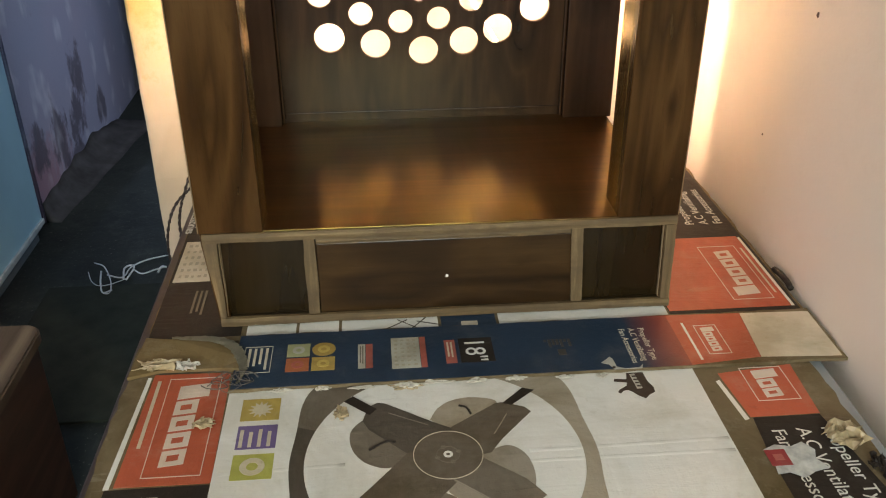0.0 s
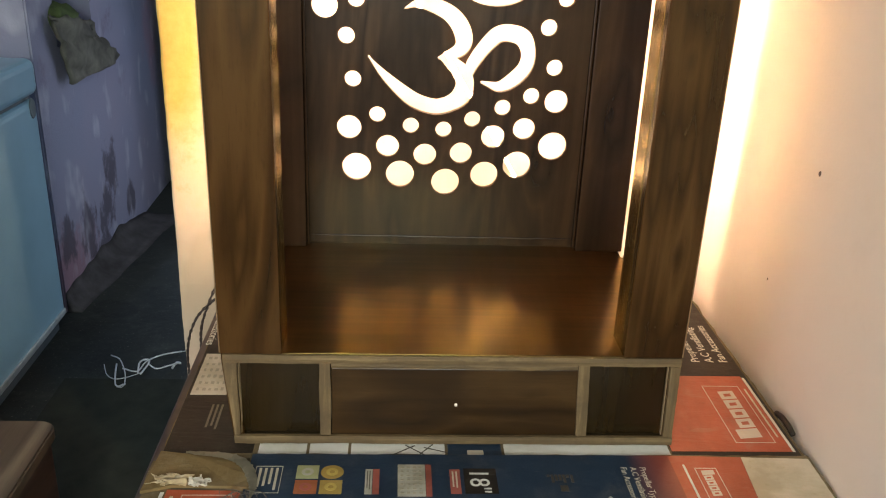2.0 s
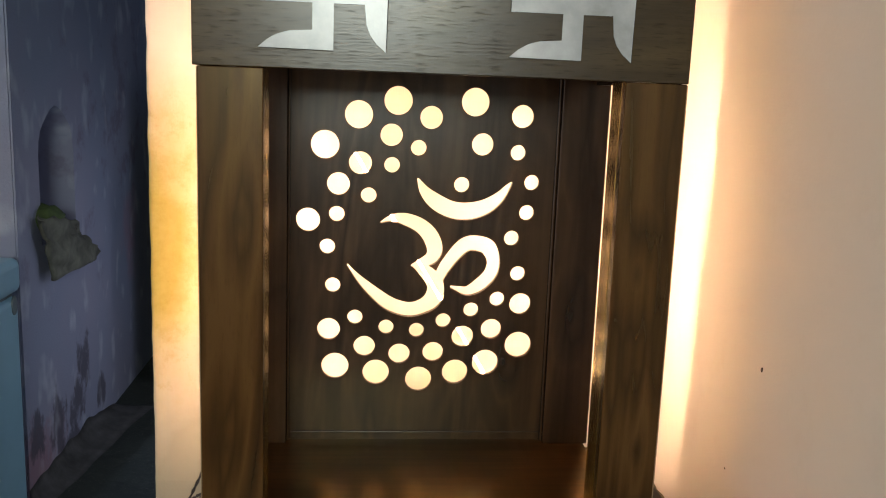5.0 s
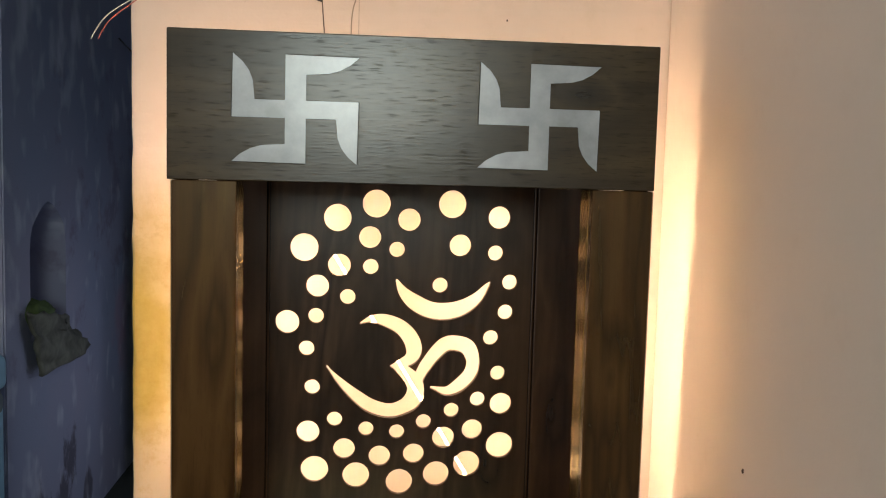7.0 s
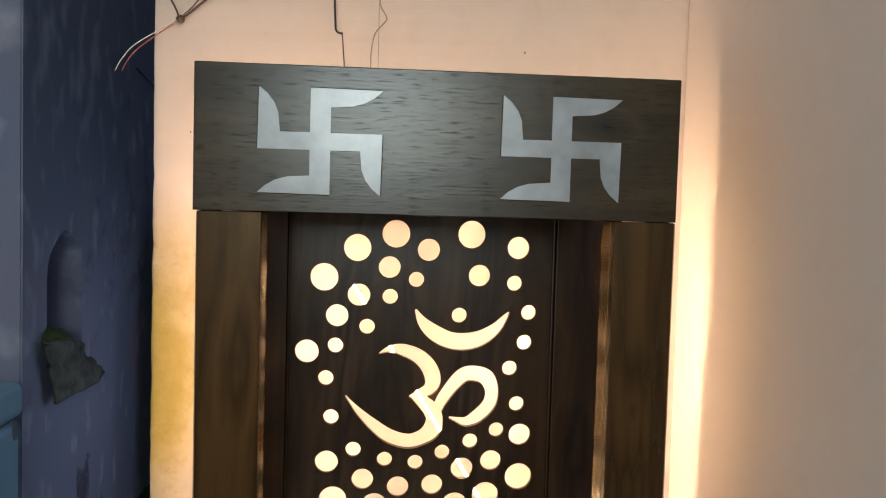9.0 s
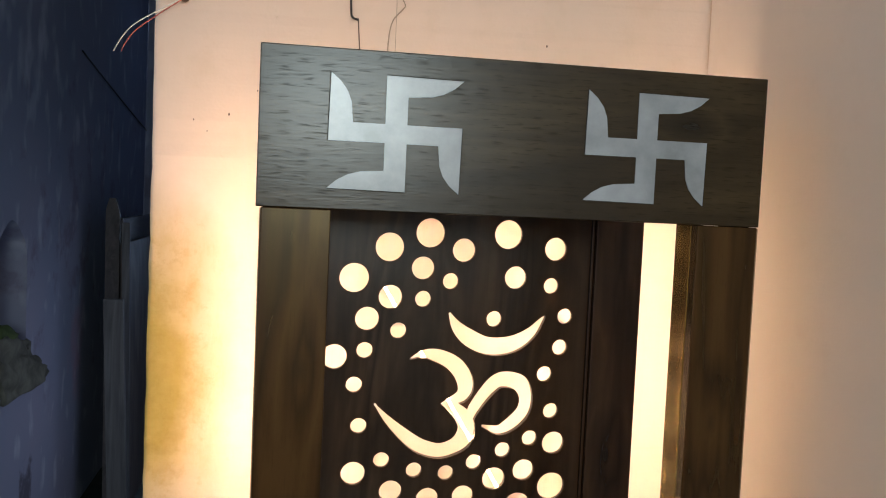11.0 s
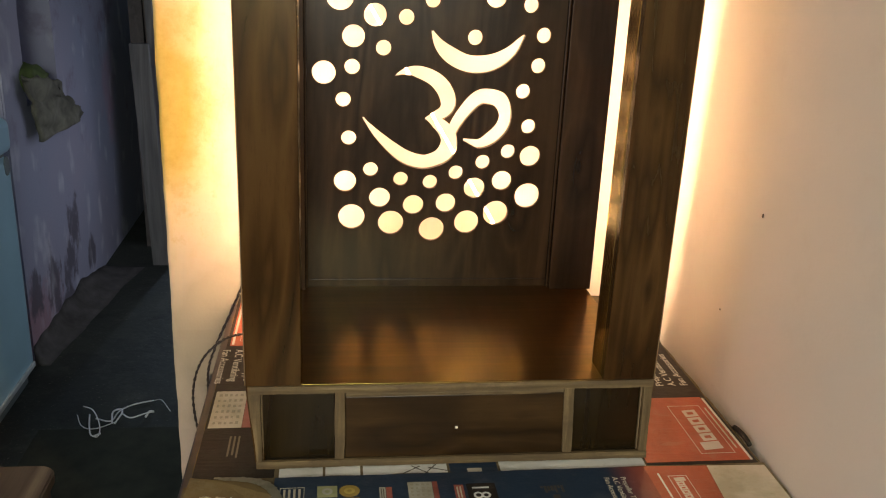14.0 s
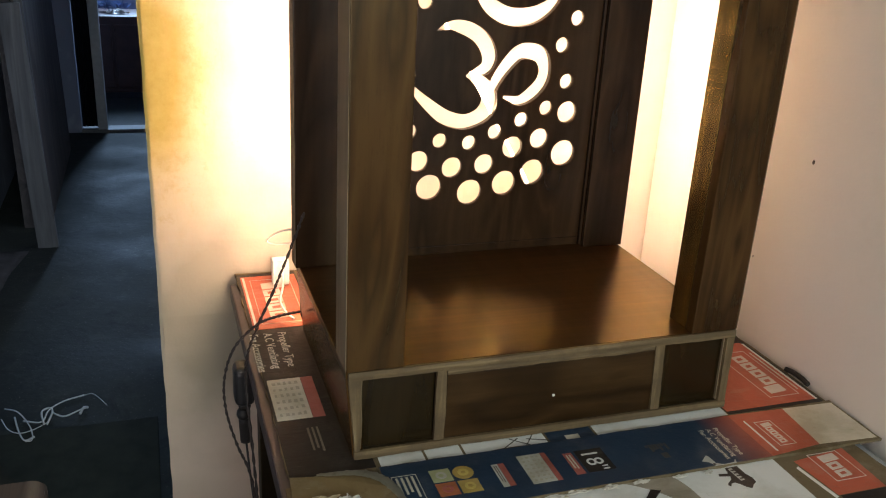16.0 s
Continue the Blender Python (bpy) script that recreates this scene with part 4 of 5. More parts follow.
print_shape([(0.327, -0.2325), (0.404, -0.2325), (0.424, -0.40), (0.430, -0.59), (0.318, -0.59), (0.320, -0.30)], F1, P_BLACK, front, "dark_panel")
lettering(PROPELLER, 0.0220, 0.394, -0.254, F2, -90, front, P_WHITE, 1.27)

# printed icons
for y, mat, kind in ((-0.171, P_YELLOW, 0), (-0.2175, P_PURPLE, 1), (-0.264, P_GREEN, 2)):
    icon = print_box(-0.243, -0.200, y - 0.019, y + 0.019, F2, mat, front, "icon")
    if kind == 0:
        print_shape([(-0.2215 + r * math.cos(a), y + r * math.sin(a)) for k in range(24) for r, a in (((0.014, 0.008)[k % 2], 2 * math.pi * k / 24),)], F3, P_CREAM, icon, "sunburst")
    elif kind == 1:
        for k in range(4):
            print_box(-0.240 + 0.010 * k, -0.236 + 0.010 * k, y - 0.016, y + 0.012 - 0.004 * (k % 2), F3, P_CREAM, icon, "bar")
    else:
        ring_print(-0.2215, y, 0.006, 0.013, F3, P_CREAM, icon, "ring")

# picture of the fan: flared mount round a circle, four rounded blades, four dark arms with brackets, hub
P_SMOKE = printed("print_smoke", (0.30, 0.265, 0.205), 0.3, blotch=0.35)
P_UMBER = printed("print_umber", (0.105, 0.088, 0.066), 0.2, blotch=0.35)
FX, FY, HX, HY = -0.0205, -0.266, -0.017, -0.264


def mount(a0, a1, mat):
    def rim(a):
        return 0.163 + 0.030 * math.sin(2 * radians(a)) ** 4

    out = [(FX + rim(a) * math.cos(radians(a)), FY + rim(a) * math.sin(radians(a))) for a in range(a0, a1 + 1, 3)]
    hole = [(FX + 0.1475 * math.cos(radians(a)), FY + 0.1475 * math.sin(radians(a))) for a in range(a1, a0 - 1, -3)]
    print_shape(out + hole, F2, mat, front, "picture_mount")


mount(-60, 60, P_SMOKE)
mount(60, 120, P_LIGHTGREY)
mount(120, 159, P_GREY)
mount(159, 300, P_DARKGREY)


def soft_shape(points, top, mat, name):
    """A printed shape with a rounded outline through the points."""
    line = smooth_line([(x, y, 0) for x, y in points + points[:1]], 5)[:-1]
    print_shape([(p.x, p.y) for p in line], top, mat, front, name)


soft_shape([(-0.099, -0.192), (-0.117, -0.212), (-0.121, -0.230), (-0.116, -0.252), (-0.102, -0.270), (-0.079, -0.278), (-0.055, -0.262), (-0.070, -0.215)], F2, P_GREY, "picture_blade")
soft_shape([(-0.032, -0.205), (-0.022, -0.186), (-0.004, -0.173), (0.021, -0.170), (0.046, -0.181), (0.020, -0.215), (-0.012, -0.225)], F2, P_SMOKE, "picture_blade")
soft_shape([(0.024, -0.262), (0.048, -0.254), (0.064, -0.267), (0.070, -0.293), (0.066, -0.320), (0.050, -0.345), (0.010, -0.340), (-0.022, -0.310)], F2, P_LIGHTGREY, "picture_blade")
soft_shape([(-0.030, -0.315), (-0.012, -0.330), (-0.020, -0.362), (-0.052, -0.372), (-0.090, -0.350), (-0.080, -0.320)], F2, P_GREY, "picture_blade")
print_shape([(-0.103, -0.187), (-0.098, -0.176), (-0.090, -0.171), (-0.081, -0.173), (-0.027, -0.211), (-0.009, -0.222), (-0.019, -0.260), (-0.061, -0.257), (-0.100, -0.217), (-0.107, -0.202)], F3, P_DARKGREY, front, "picture_arm")
print_shape([(-0.010, -0.220), (0.044, -0.183), (0.052, -0.182), (0.076, -0.192), (0.082, -0.201), (0.044, -0.243), (0.029, -0.264), (0.016, -0.267), (-0.012, -0.251)], F3, P_UMBER, front, "picture_arm")
print_shape([(-0.052, -0.256), (-0.060, -0.258), (-0.097, -0.303), (-0.125, -0.335), (-0.092, -0.356), (-0.030, -0.326), (-0.012, -0.305)], F3, P_UMBER, front, "picture_arm")
print_shape([(0.020, -0.272), (0.060, -0.306), (0.076, -0.330), (0.050, -0.352), (0.020, -0.330), (-0.014, -0.300)], F3, P_GREY, front, "picture_arm")
print_shape([(-0.128, -0.166), (-0.118, -0.157), (-0.091, -0.182), (-0.099, -0.192)], F4, P_BLACK, front, "picture_bracket")
print_shape([(0.052, -0.184), (0.079, -0.158), (0.092, -0.163), (0.062, -0.188)], F4, P_BLACK, front, "picture_bracket")
for pts in ([(-0.100, -0.250), (-0.082, -0.238), (-0.072, -0.240)], [(0.002, -0.184), (0.010, -0.188), (0.014, -0.200)]):
    part("picture_hook", tube([(x, y, F4) for x, y in pts], 0.0014, 5, 4), P_BLACK, front)
part("arm_highlight", tube([(0.036, -0.235, F4 - 0.0006), (0.047, -0.216, F4 - 0.0006), (0.054, -0.203, F4 - 0.0006)], 0.0008, 5, 4), P_SMOKE, front)
part("arm_highlight", tube([(-0.078, -0.190, F4 - 0.0006), (-0.055, -0.203, F4 - 0.0006), (-0.035, -0.214, F4 - 0.0006)], 0.0007, 5, 4), P_GREY, front)
print_shape(disc_points(HX, HY, 0.037, 0.037), F4 + LAYER, P_UMBER, front, "picture_hub")
ring_print(HX, HY, 0.0362, 0.0370, F4 + 2 * LAYER, P_CREAM, front, "hub_line")
ring_print(HX, HY, 0.0118, 0.0125, F4 + 2 * LAYER, P_GREY, front, "hub_ring")
for k in range(4):
    a = radians(20 + 90 * k)
    ring_print(HX + 0.0122 * math.cos(a), HY + 0.0122 * math.sin(a), 0.0008, 0.0026, F4 + 2.5 * LAYER, P_GREY, front, "hub_screw")
ring_print(HX, HY, 0.0022, 0.0050, F4 + 2.5 * LAYER, P_WHITE, front, "hub_nut")

# animal emblem as plain shapes, its upper part printed on the blue strip
P_UMBRA = printed("print_umbra", (0.050, 0.034, 0.026), 0.2)
print_shape([(0.208, -0.140), (0.228, -0.140), (0.229, -0.158), (0.233, -0.169), (0.232, -0.178), (0.225, -0.182), (0.218, -0.189), (0.211, -0.183), (0.207, -0.177), (0.202, -0.172), (0.196, -0.173),
             (0.192, -0.178), (0.189, -0.175), (0.192, -0.171), (0.202, -0.164), (0.204, -0.158), (0.194, -0.156), (0.189, -0.155), (0.191, -0.150), (0.205, -0.152)], F2, P_UMBRA, front, "emblem")
print_shape([(0.211, -0.143), (0.217, -0.142), (0.2195, -0.170), (0.213, -0.171)], F3, P_PALE, front, "emblem_band")
for k in range(4):
    print_box(0.2125 + 0.0004 * k, 0.2175 + 0.0004 * k, -0.149 - 0.0062 * k, -0.1465 - 0.0062 * k, F4, P_UMBRA, front, "small_bar")
print_shape([(0.181, -0.124), (0.194, -0.113), (0.197, -0.117), (0.198, -0.133), (0.208, -0.1375), (0.225, -0.1365), (0.231, -0.130), (0.228, -0.1385), (0.208, -0.1385), (0.194, -0.1385), (0.190, -0.128)], S2, P_PALE, strip, "emblem_top")
print_shape([(0.1935, -0.1315), (0.1965, -0.1335), (0.1955, -0.1365), (0.1915, -0.1365)], S3, P_UMBRA, strip, "emblem_spot")
# fold lines pressed into the white face
for y, x0, x1, tilt in ((-0.2635, 0.07, 0.288, 0.001), (-0.2805, 0.02, 0.288, -0.001), (-0.271, -0.255, -0.125, 0.002)):
    part("crease", tube([(x0, y - tilt, F1 - 0.0117), ((x0 + x1) / 2, y, F1 - 0.0117), (x1, y + tilt, F1 - 0.0117)], 0.0120, 64, 5), P_WHITE, front, smooth=True)


# loose flap with a thumb tab, torn tape and paper
flap = thing("carton_flap", (-0.31, -0.07, T + 0.0002), "plain brown carton flap with a rounded thumb tab", "carton flap")
M_RIM = printed("frayed_paper", (0.27, 0.25, 0.19), 0.5, 0.4)
M_FLAP = printed("orange_brown_board", (0.17, 0.118, 0.052), 0.4, 0.7, 0.2, 0.25)
tab = [(-0.379, -0.022), (-0.341, -0.029), (-0.294, -0.034), (-0.276, -0.040), (-0.260, -0.057), (-0.251, -0.080), (-0.250, -0.102), (-0.262, -0.100), (-0.275, -0.0945), (-0.350, -0.0935), (-0.384, -0.105)]
bm = bmesh.new()
lo = [bm.verts.new((x, y, T - 0.0015)) for x, y in tab]
hi = [bm.verts.new((x, y, T + 0.0028 + 0.003 * (x > -0.27))) for x, y in tab]
bm.faces.new(hi)
bm.faces.new(lo[::-1])
for i in range(len(tab)):
    bm.faces.new((lo[i], lo[(i + 1) % len(tab)], hi[(i + 1) % len(tab)], hi[i]))
bmesh.ops.recalc_face_normals(bm, faces=bm.faces)
part("board", bm, M_FLAP, flap)
# the torn tape round the tab: a ragged band that follows the rounded edge and runs down over the orange panel
mid = smooth_line([(-0.345, -0.029, 0), (-0.300, -0.033, 0), (-0.274, -0.043, 0), (-0.258, -0.062, 0), (-0.249, -0.088, 0), (-0.247, -0.112, 0), (-0.252, -0.133, 0)], 8)
bm = bmesh.new()
rows = []
for i, p in enumerate(mid):
    d = (mid[min(i + 1, len(mid) - 1)] - mid[max(i - 1, 0)]).normalized()
    u = Vector((-d.y, d.x, 0))
    f = i / (len(mid) - 1)
    w = 0.0025 + 0.0075 * math.sin(math.pi * min(1.0, f * 1.15)) ** 0.7
    j = 0.0022 * noise.noise(Vector((i * 0.8, 3, 1)))
    k = 0.0022 * noise.noise(Vector((i * 0.8, 9, 1)))
    h = T + 0.0062 + 0.0012 * noise.noise(Vector((i * 0.5, 5, 4)))
    rows.append([bm.verts.new(q) for q in (p + u * (w * 0.45 + j) + Vector((0, 0, h)), p + Vector((0, 0, h + 0.0010)), p - u * (w + k) + Vector((0, 0, h - 0.0004)))])
for p, q in zip(rows, rows[1:]):
    for k in range(2):
        bm.faces.new((p[k], q[k], q[k + 1], p[k + 1]))
bmesh.ops.solidify(bm, geom=bm.faces[:], thickness=0.0005)
bmesh.ops.recalc_face_normals(bm, faces=bm.faces)
part("tape_rim", bm, M_RIM, flap, "pale cloudy torn tape round the tab", True)


def crumple(cx, cy, z, rx, ry, rz, seed, mat, name, label, category):
    """A small crumpled scrap: a folded sheet with sharp creases."""
    bm = bmesh.new()
    n = 14

    def wave(i, j, k, f):
        return noise.noise(Vector((i * f + seed * 3.1, j * f, k + seed)))

    grid = [[bm.verts.new((cx + rx * (2 * i / n - 1 + 0.5 * wave(i, j, 1, 0.35)), cy + ry * (2 * j / n - 1 + 0.5 * wave(i, j, 2, 0.35)),
                           z + rz * (0.5 + 0.9 * abs(wave(i, j, 3, 0.30)) + 0.35 * wave(i, j, 4, 0.7)))) for j in range(n + 1)] for i in range(n + 1)]
    for i in range(n):
        for j in range(n):
            if math.hypot(i - n / 2 + 0.5, j - n / 2 + 0.5) < n * (0.40 + 0.22 * wave(i, j, 5, 0.3)):
                bm.faces.new((grid[i][j], grid[i + 1][j], grid[i + 1][j + 1], grid[i][j + 1]))
    bmesh.ops.delete(bm, geom=[v for v in bm.verts if not v.link_faces], context="VERTS")
    low = min(v.co.z for v in bm.verts)
    bmesh.ops.translate(bm, verts=bm.verts, vec=(0, 0, z - low))
    ext = bmesh.ops.extrude_face_region(bm, geom=bm.faces[:], use_keep_orig=True)
    bmesh.ops.translate(bm, verts=[v for v in ext["geom"] if isinstance(v, bmesh.types.BMVert)], vec=(0, 0, 0.0007))
    bmesh.ops.recalc_face_normals(bm, faces=bm.faces)
    return single(name, bm, mat, label, category)


M_TAPE = plain("old_tape", (0.34, 0.27, 0.16), 0.35, 0.35, 60, bump=0.5)
M_PAPER = plain("torn_paper", (0.46, 0.44, 0.38), 0.7, 0.2, 60, bump=0.4)
crumple(-0.352, -0.086, T + 0.0028, 0.030, 0.014, 0.010, 1, M_TAPE, "tape_scrap", "crumpled brown tape scrap on the carton flap", "tape", )
crumple(-0.315, -0.093, T + 0.0029, 0.016, 0.010, 0.012, 7, M_PAPER, "paper_scrap", "torn pale paper scrap on the carton", "paper")
crumple(-0.282, -0.193, T - 0.0014, 0.015, 0.011, 0.007, 4, M_TAPE, "tape_scrap", "small torn tape scrap on the orange panel", "tape")
crumple(-0.131, -0.190, T - 0.0014, 0.009, 0.014, 0.006, 9, M_TAPE, "tape_scrap", "small torn tape scrap on the fan picture", "tape")
crumple(0.410, -0.276, T - 0.0018, 0.024, 0.021, 0.022, 6, M_TAPE, "tape_wad", "crumpled wad of brown packing tape", "tape")
crumple(0.428, -0.325, T - 0.0018, 0.012, 0.022, 0.010, 16, P_BLACK, "paper_scrap", "torn black carton scrap", "paper")
label = thing("clear_label", (0.35, -0.305, T - 0.0018), "torn cloudy plastic label stuck on the carton", "label")
print_shape([(0.316, -0.286), (0.331, -0.279), (0.348, -0.283), (0.362, -0.277), (0.371, -0.290), (0.366, -0.303), (0.374, -0.318), (0.357, -0.322), (0.343, -0.330), (0.330, -0.321), (0.317, -0.323), (0.320, -0.304)],
            T - 0.0012, plain("cloudy_film", (0.40, 0.43, 0.42), 0.25, 0.35, 55, bump=0.6), label, "film")
stamp = thing("stamp_label", (0.327, -0.299, T - 0.0012), "small dark red square label", "label")
red = print_box(0.316, 0.338, -0.311, -0.287, T - 0.0008, printed("print_dark_red", (0.25, 0.028, 0.030), 0.3), stamp, "red_square")
print_box(0.3225, 0.3325, -0.3035, -0.2945, T - 0.0004, P_ROSE, red, "inner_square")
bm = tube([(0.4835, 0.078, T + 0.0020), (0.4850, 0.060, T + 0.0045), (0.4855, 0.040, T + 0.0040), (0.4845, 0.024, T + 0.0022)], 0.0044, 10, 5)
single("carton_scrap", bm, P_BLACK, "curled dark carton corner against the wall", "carton scrap", smooth=True)
M_FOIL = plain("grey_fluff", (0.10, 0.085, 0.07), 0.6, 0.3, 90)
tuft = thing("wire_tuft", (-0.262, -0.128, T - 0.001), "tangled tuft of thin grey wire and fluff", "wire")
rnd = random.Random(21)
for k in range(9):
    c = Vector((-0.262 + rnd.uniform(-0.016, 0.022), -0.125 + rnd.uniform(-0.012, 0.012), T + 0.002))
    loop = [c + Vector((0.016 * math.cos(a + k) * rnd.uniform(.5, 1.2), 0.010 * math.sin(a + k) * rnd.uniform(.5, 1.2), rnd.uniform(0.0, 0.010))) for a in (0, 1.2, 2.4, 3.6, 4.8, 5.6)]
    part("strand", tube(loop, 0.0004 if k % 3 else 0.0007, 5, 4), M_FOIL, tuft, smooth=True)
# torn white edge along the blue strip
rnd = random.Random(31)
crumple(-0.055, -0.1445, T - 0.0022, 0.022, 0.006, 0.003, 71, M_TAPE, "tape_scrap", "torn brown tape scrap on the fan picture", "tape")
for k in range(9):
    x = -0.19 + 0.045 * k + rnd.uniform(-0.01, 0.01)
    crumple(x, -0.141 - rnd.uniform(0, 0.004), T - 0.0012, rnd.uniform(0.008, 0.02), rnd.uniform(0.003, 0.006), 0.004, 40 + k, M_PAPER, "torn_edge", "torn pale paper edge along the blue carton", "paper")

# ---------------------------------------------------------------- wires
M_BLACK = plain("black_cable", (0.022, 0.020, 0.020), 0.45, 0.2, 80)
M_FLEX = plain("dark_flex", (0.030, 0.021, 0.019), 0.45, 0.2, 80)
M_BROWNW = plain("brown_wire", (0.10, 0.055, 0.035), 0.5, 0.2, 80)
M_TANW = plain("tan_wire", (0.34, 0.26, 0.18), 0.5, 0.2, 80)
M_REDW = plain("red_wire", (0.45, 0.10, 0.08), 0.5, 0.2, 80)
M_WHITEW = plain("white_wire", (0.72, 0.70, 0.66), 0.4, 0.1, 80)


def twisted(points, radius, turns, parent, mat, name="strand"):
    """Two strands twisted round a smooth line."""
    line = smooth_line(points, 8)
    for ph in (0, math.pi):
        out = []
        for i, c in enumerate(line):
            d = (line[min(i + 1, len(line) - 1)] - line[max(i - 1, 0)]).normalized()
            u = d.cross(Vector((0.9, 0.1, 0.3))).normalized()
            a = ph + turns * 2 * math.pi * i / len(line)
            out.append(c + radius * (math.cos(a) * u + math.sin(a) * d.cross(u)))
        part(name, tube(out, radius * 0.95, 6, 1), mat, parent, smooth=True)


cord = thing("twisted_flex", (-0.39, 0.33, T), "black twisted flex from the shrine over the table's edge", "cable")
twisted([(-0.298, 0.330, 0.995), (-0.324, 0.315, 0.937), (-0.351, 0.310, 0.873), (-0.379, 0.310, 0.810), (-0.3965, 0.310, 0.757), (-0.399, 0.310, 0.700), (-0.396, 0.27, 0.60), (-0.392, 0.25, 0.50), (-0.39, 0.24, 0.40)], 0.0016, 17, cord, M_FLEX)
twisted([(-0.301, 0.350, 0.813), (-0.338, 0.350, 0.808), (-0.374, 0.350, 0.796), (-0.412, 0.350, 0.758), (-0.431, 0.350, 0.702), (-0.431, 0.350, 0.640), (-0.416, 0.34, 0.575), (-0.396, 0.32, 0.52), (-0.385, 0.30, 0.42)], 0.0016, 18, cord, M_FLEX)
adapter = thing("power_adapter", (-0.394, 0.40, 0.612), "black moulded power adapter hanging by the table", "adapter")
part("housing", box(-0.413, -0.378, 0.376, 0.424, 0.622, 0.698, 0.012, 3), plain("dark_plastic", (0.028, 0.027, 0.029), 0.4), adapter)
part("collar", box(-0.406, -0.385, 0.388, 0.412, 0.610, 0.622, 0.004), M_BLACK, adapter)
holder = thing("lamp_holder", (-0.395, 0.40, 0.54), "small dark round cord switch on the table's side", "switch")
bm = bmesh.new()
bmesh.ops.create_uvsphere(bm, u_segments=16, v_segments=10, radius=0.012, matrix=Matrix.Translation((-0.398, 0.40, 0.5975)) @ Matrix.Diagonal((1, 1.1, 1.1, 1)))
part("knob", bm, M_BLACK, holder, smooth=True)
part("neck", tube([(-0.397, 0.40, 0.588), (-0.396, 0.40, 0.565), (-0.395, 0.40, 0.54)], 0.010, 10, 4), M_BLACK, holder, smooth=True)
part("cord", tube([(-0.395, 0.40, 0.545), (-0.392, 0.36, 0.48), (-0.388, 0.30, 0.42)], 0.0020, 6, 4), M_BLACK, holder, smooth=True)
lead = thing("white_lead", (-0.31, 0.5, T), "thin white lead looping behind the shrine", "cable")
part("strand", tube([(-0.299, 0.41, 0.940), (-0.322, 0.445, 0.922), (-0.341, 0.460, 0.903), (-0.331, 0.462, 0.894), (-0.308, 0.45, 0.897), (-0.297, 0.425, 0.905)], 0.0015, 6, 6), M_WHITEW, lead, smooth=True)
part("strand", tube([(-0.296, 0.605, 0.790), (-0.299, 0.575, 0.762), (-0.311, 0.530, 0.7545), (-0.309, 0.480, 0.7535), (-0.299, 0.445, 0.7545)], 0.0022, 6, 6), M_WHITEW, lead, smooth=True)
block = thing("connector_block", (-0.296, 0.62, T), "small white connector block behind the shrine", "connector")
part("body", box(-0.313, -0.281, 0.608, 0.632, T, T + 0.052, 0.002), M_WHITEW, block)

hook = thing("hanging_wire", (-0.17, 0.68, 1.70), "black wire hook and thin lead hanging on the wall", "wire")
part("hook", tube([(-0.176, 0.684, 2.02), (-0.175, 0.683, 1.95), (-0.172, 0.683, 1.885), (-0.169, 0.681, 1.869), (-0.157, 0.680, 1.864)], 0.0022, 6, 6), M_BLACK, hook, smooth=True)
part("lead", tube([(-0.158, 0.681, 1.867), (-0.155, 0.680, 1.83), (-0.152, 0.679, 1.79), (-0.150, 0.66, 1.70), (-0.15, 0.60, 1.60)], 0.0012, 6, 5), M_BROWNW, hook, smooth=True)
lead2 = thing("hanging_wire", (-0.08, 0.68, 1.70), "thin tan wire hanging on the wall behind the shrine", "wire")
part("lead", tube([(-0.088, 0.682, 2.02), (-0.084, 0.682, 1.96), (-0.083, 0.682, 1.925), (-0.070, 0.680, 1.900), (-0.074, 0.679, 1.890), (-0.092, 0.679, 1.868), (-0.099, 0.679, 1.835), (-0.100, 0.678, 1.79), (-0.10, 0.66, 1.70), (-0.10, 0.60, 1.60)], 0.0012, 6, 5), M_TANW, lead2, smooth=True)
part("thread", tube([(-0.0855, 0.6845, 2.02), (-0.0850, 0.6845, 1.75), (-0.085, 0.6845, 1.60)], 0.0005, 5, 2), M_TANW, lead2, smooth=True)
knot = thing("hanging_wire", (-0.476, 0.68, 1.88), "knotted brown wires with bared red and white ends", "wire")
part("loop", tube([(-0.530, 0.690, 2.02), (-0.509, 0.689, 1.945), (-0.488, 0.688, 1.905), (-0.478, 0.686, 1.882)], 0.002, 6, 6), M_BROWNW, knot, smooth=True)
part("loop", tube([(-0.385, 0.685, 2.02), (-0.395, 0.685, 1.965), (-0.412, 0.685, 1.935), (-0.445, 0.685, 1.905), (-0.472, 0.685, 1.882)], 0.0022, 6, 6), M_BROWNW, knot, smooth=True)
part("loop", tube([(-0.400, 0.688, 2.02), (-0.420, 0.688, 1.955), (-0.450, 0.687, 1.91), (-0.478, 0.686, 1.882)], 0.0012, 6, 6), M_BROWNW, knot, smooth=True)
bm = bmesh.new()
bmesh.ops.create_uvsphere(bm, u_segments=10, v_segments=8, radius=0.0085, matrix=Matrix.Translation((-0.476, 0.684, 1.880)))
part("knot", bm, M_BROWNW, knot, smooth=True)
part("lead", tube([(-0.478, 0.682, 1.878), (-0.520, 0.675, 1.845), (-0.558, 0.668, 1.812), (-0.575, 0.662, 1.785), (-0.580, 0.66, 1.772)], 0.0011, 6, 6), M_REDW, knot, "red lead", True)
part("lead", tube([(-0.480, 0.682, 1.879), (-0.525, 0.672, 1.848), (-0.562, 0.664, 1.820), (-0.582, 0.658, 1.792), (-0.592, 0.655, 1.771)], 0.0011, 6, 6), M_WHITEW, knot, "bared pale lead", True)

# small marks on the walls
M_MARK = plain("dark_mark", (0.10, 0.06, 0.045), 0.8, 0.3, 90)


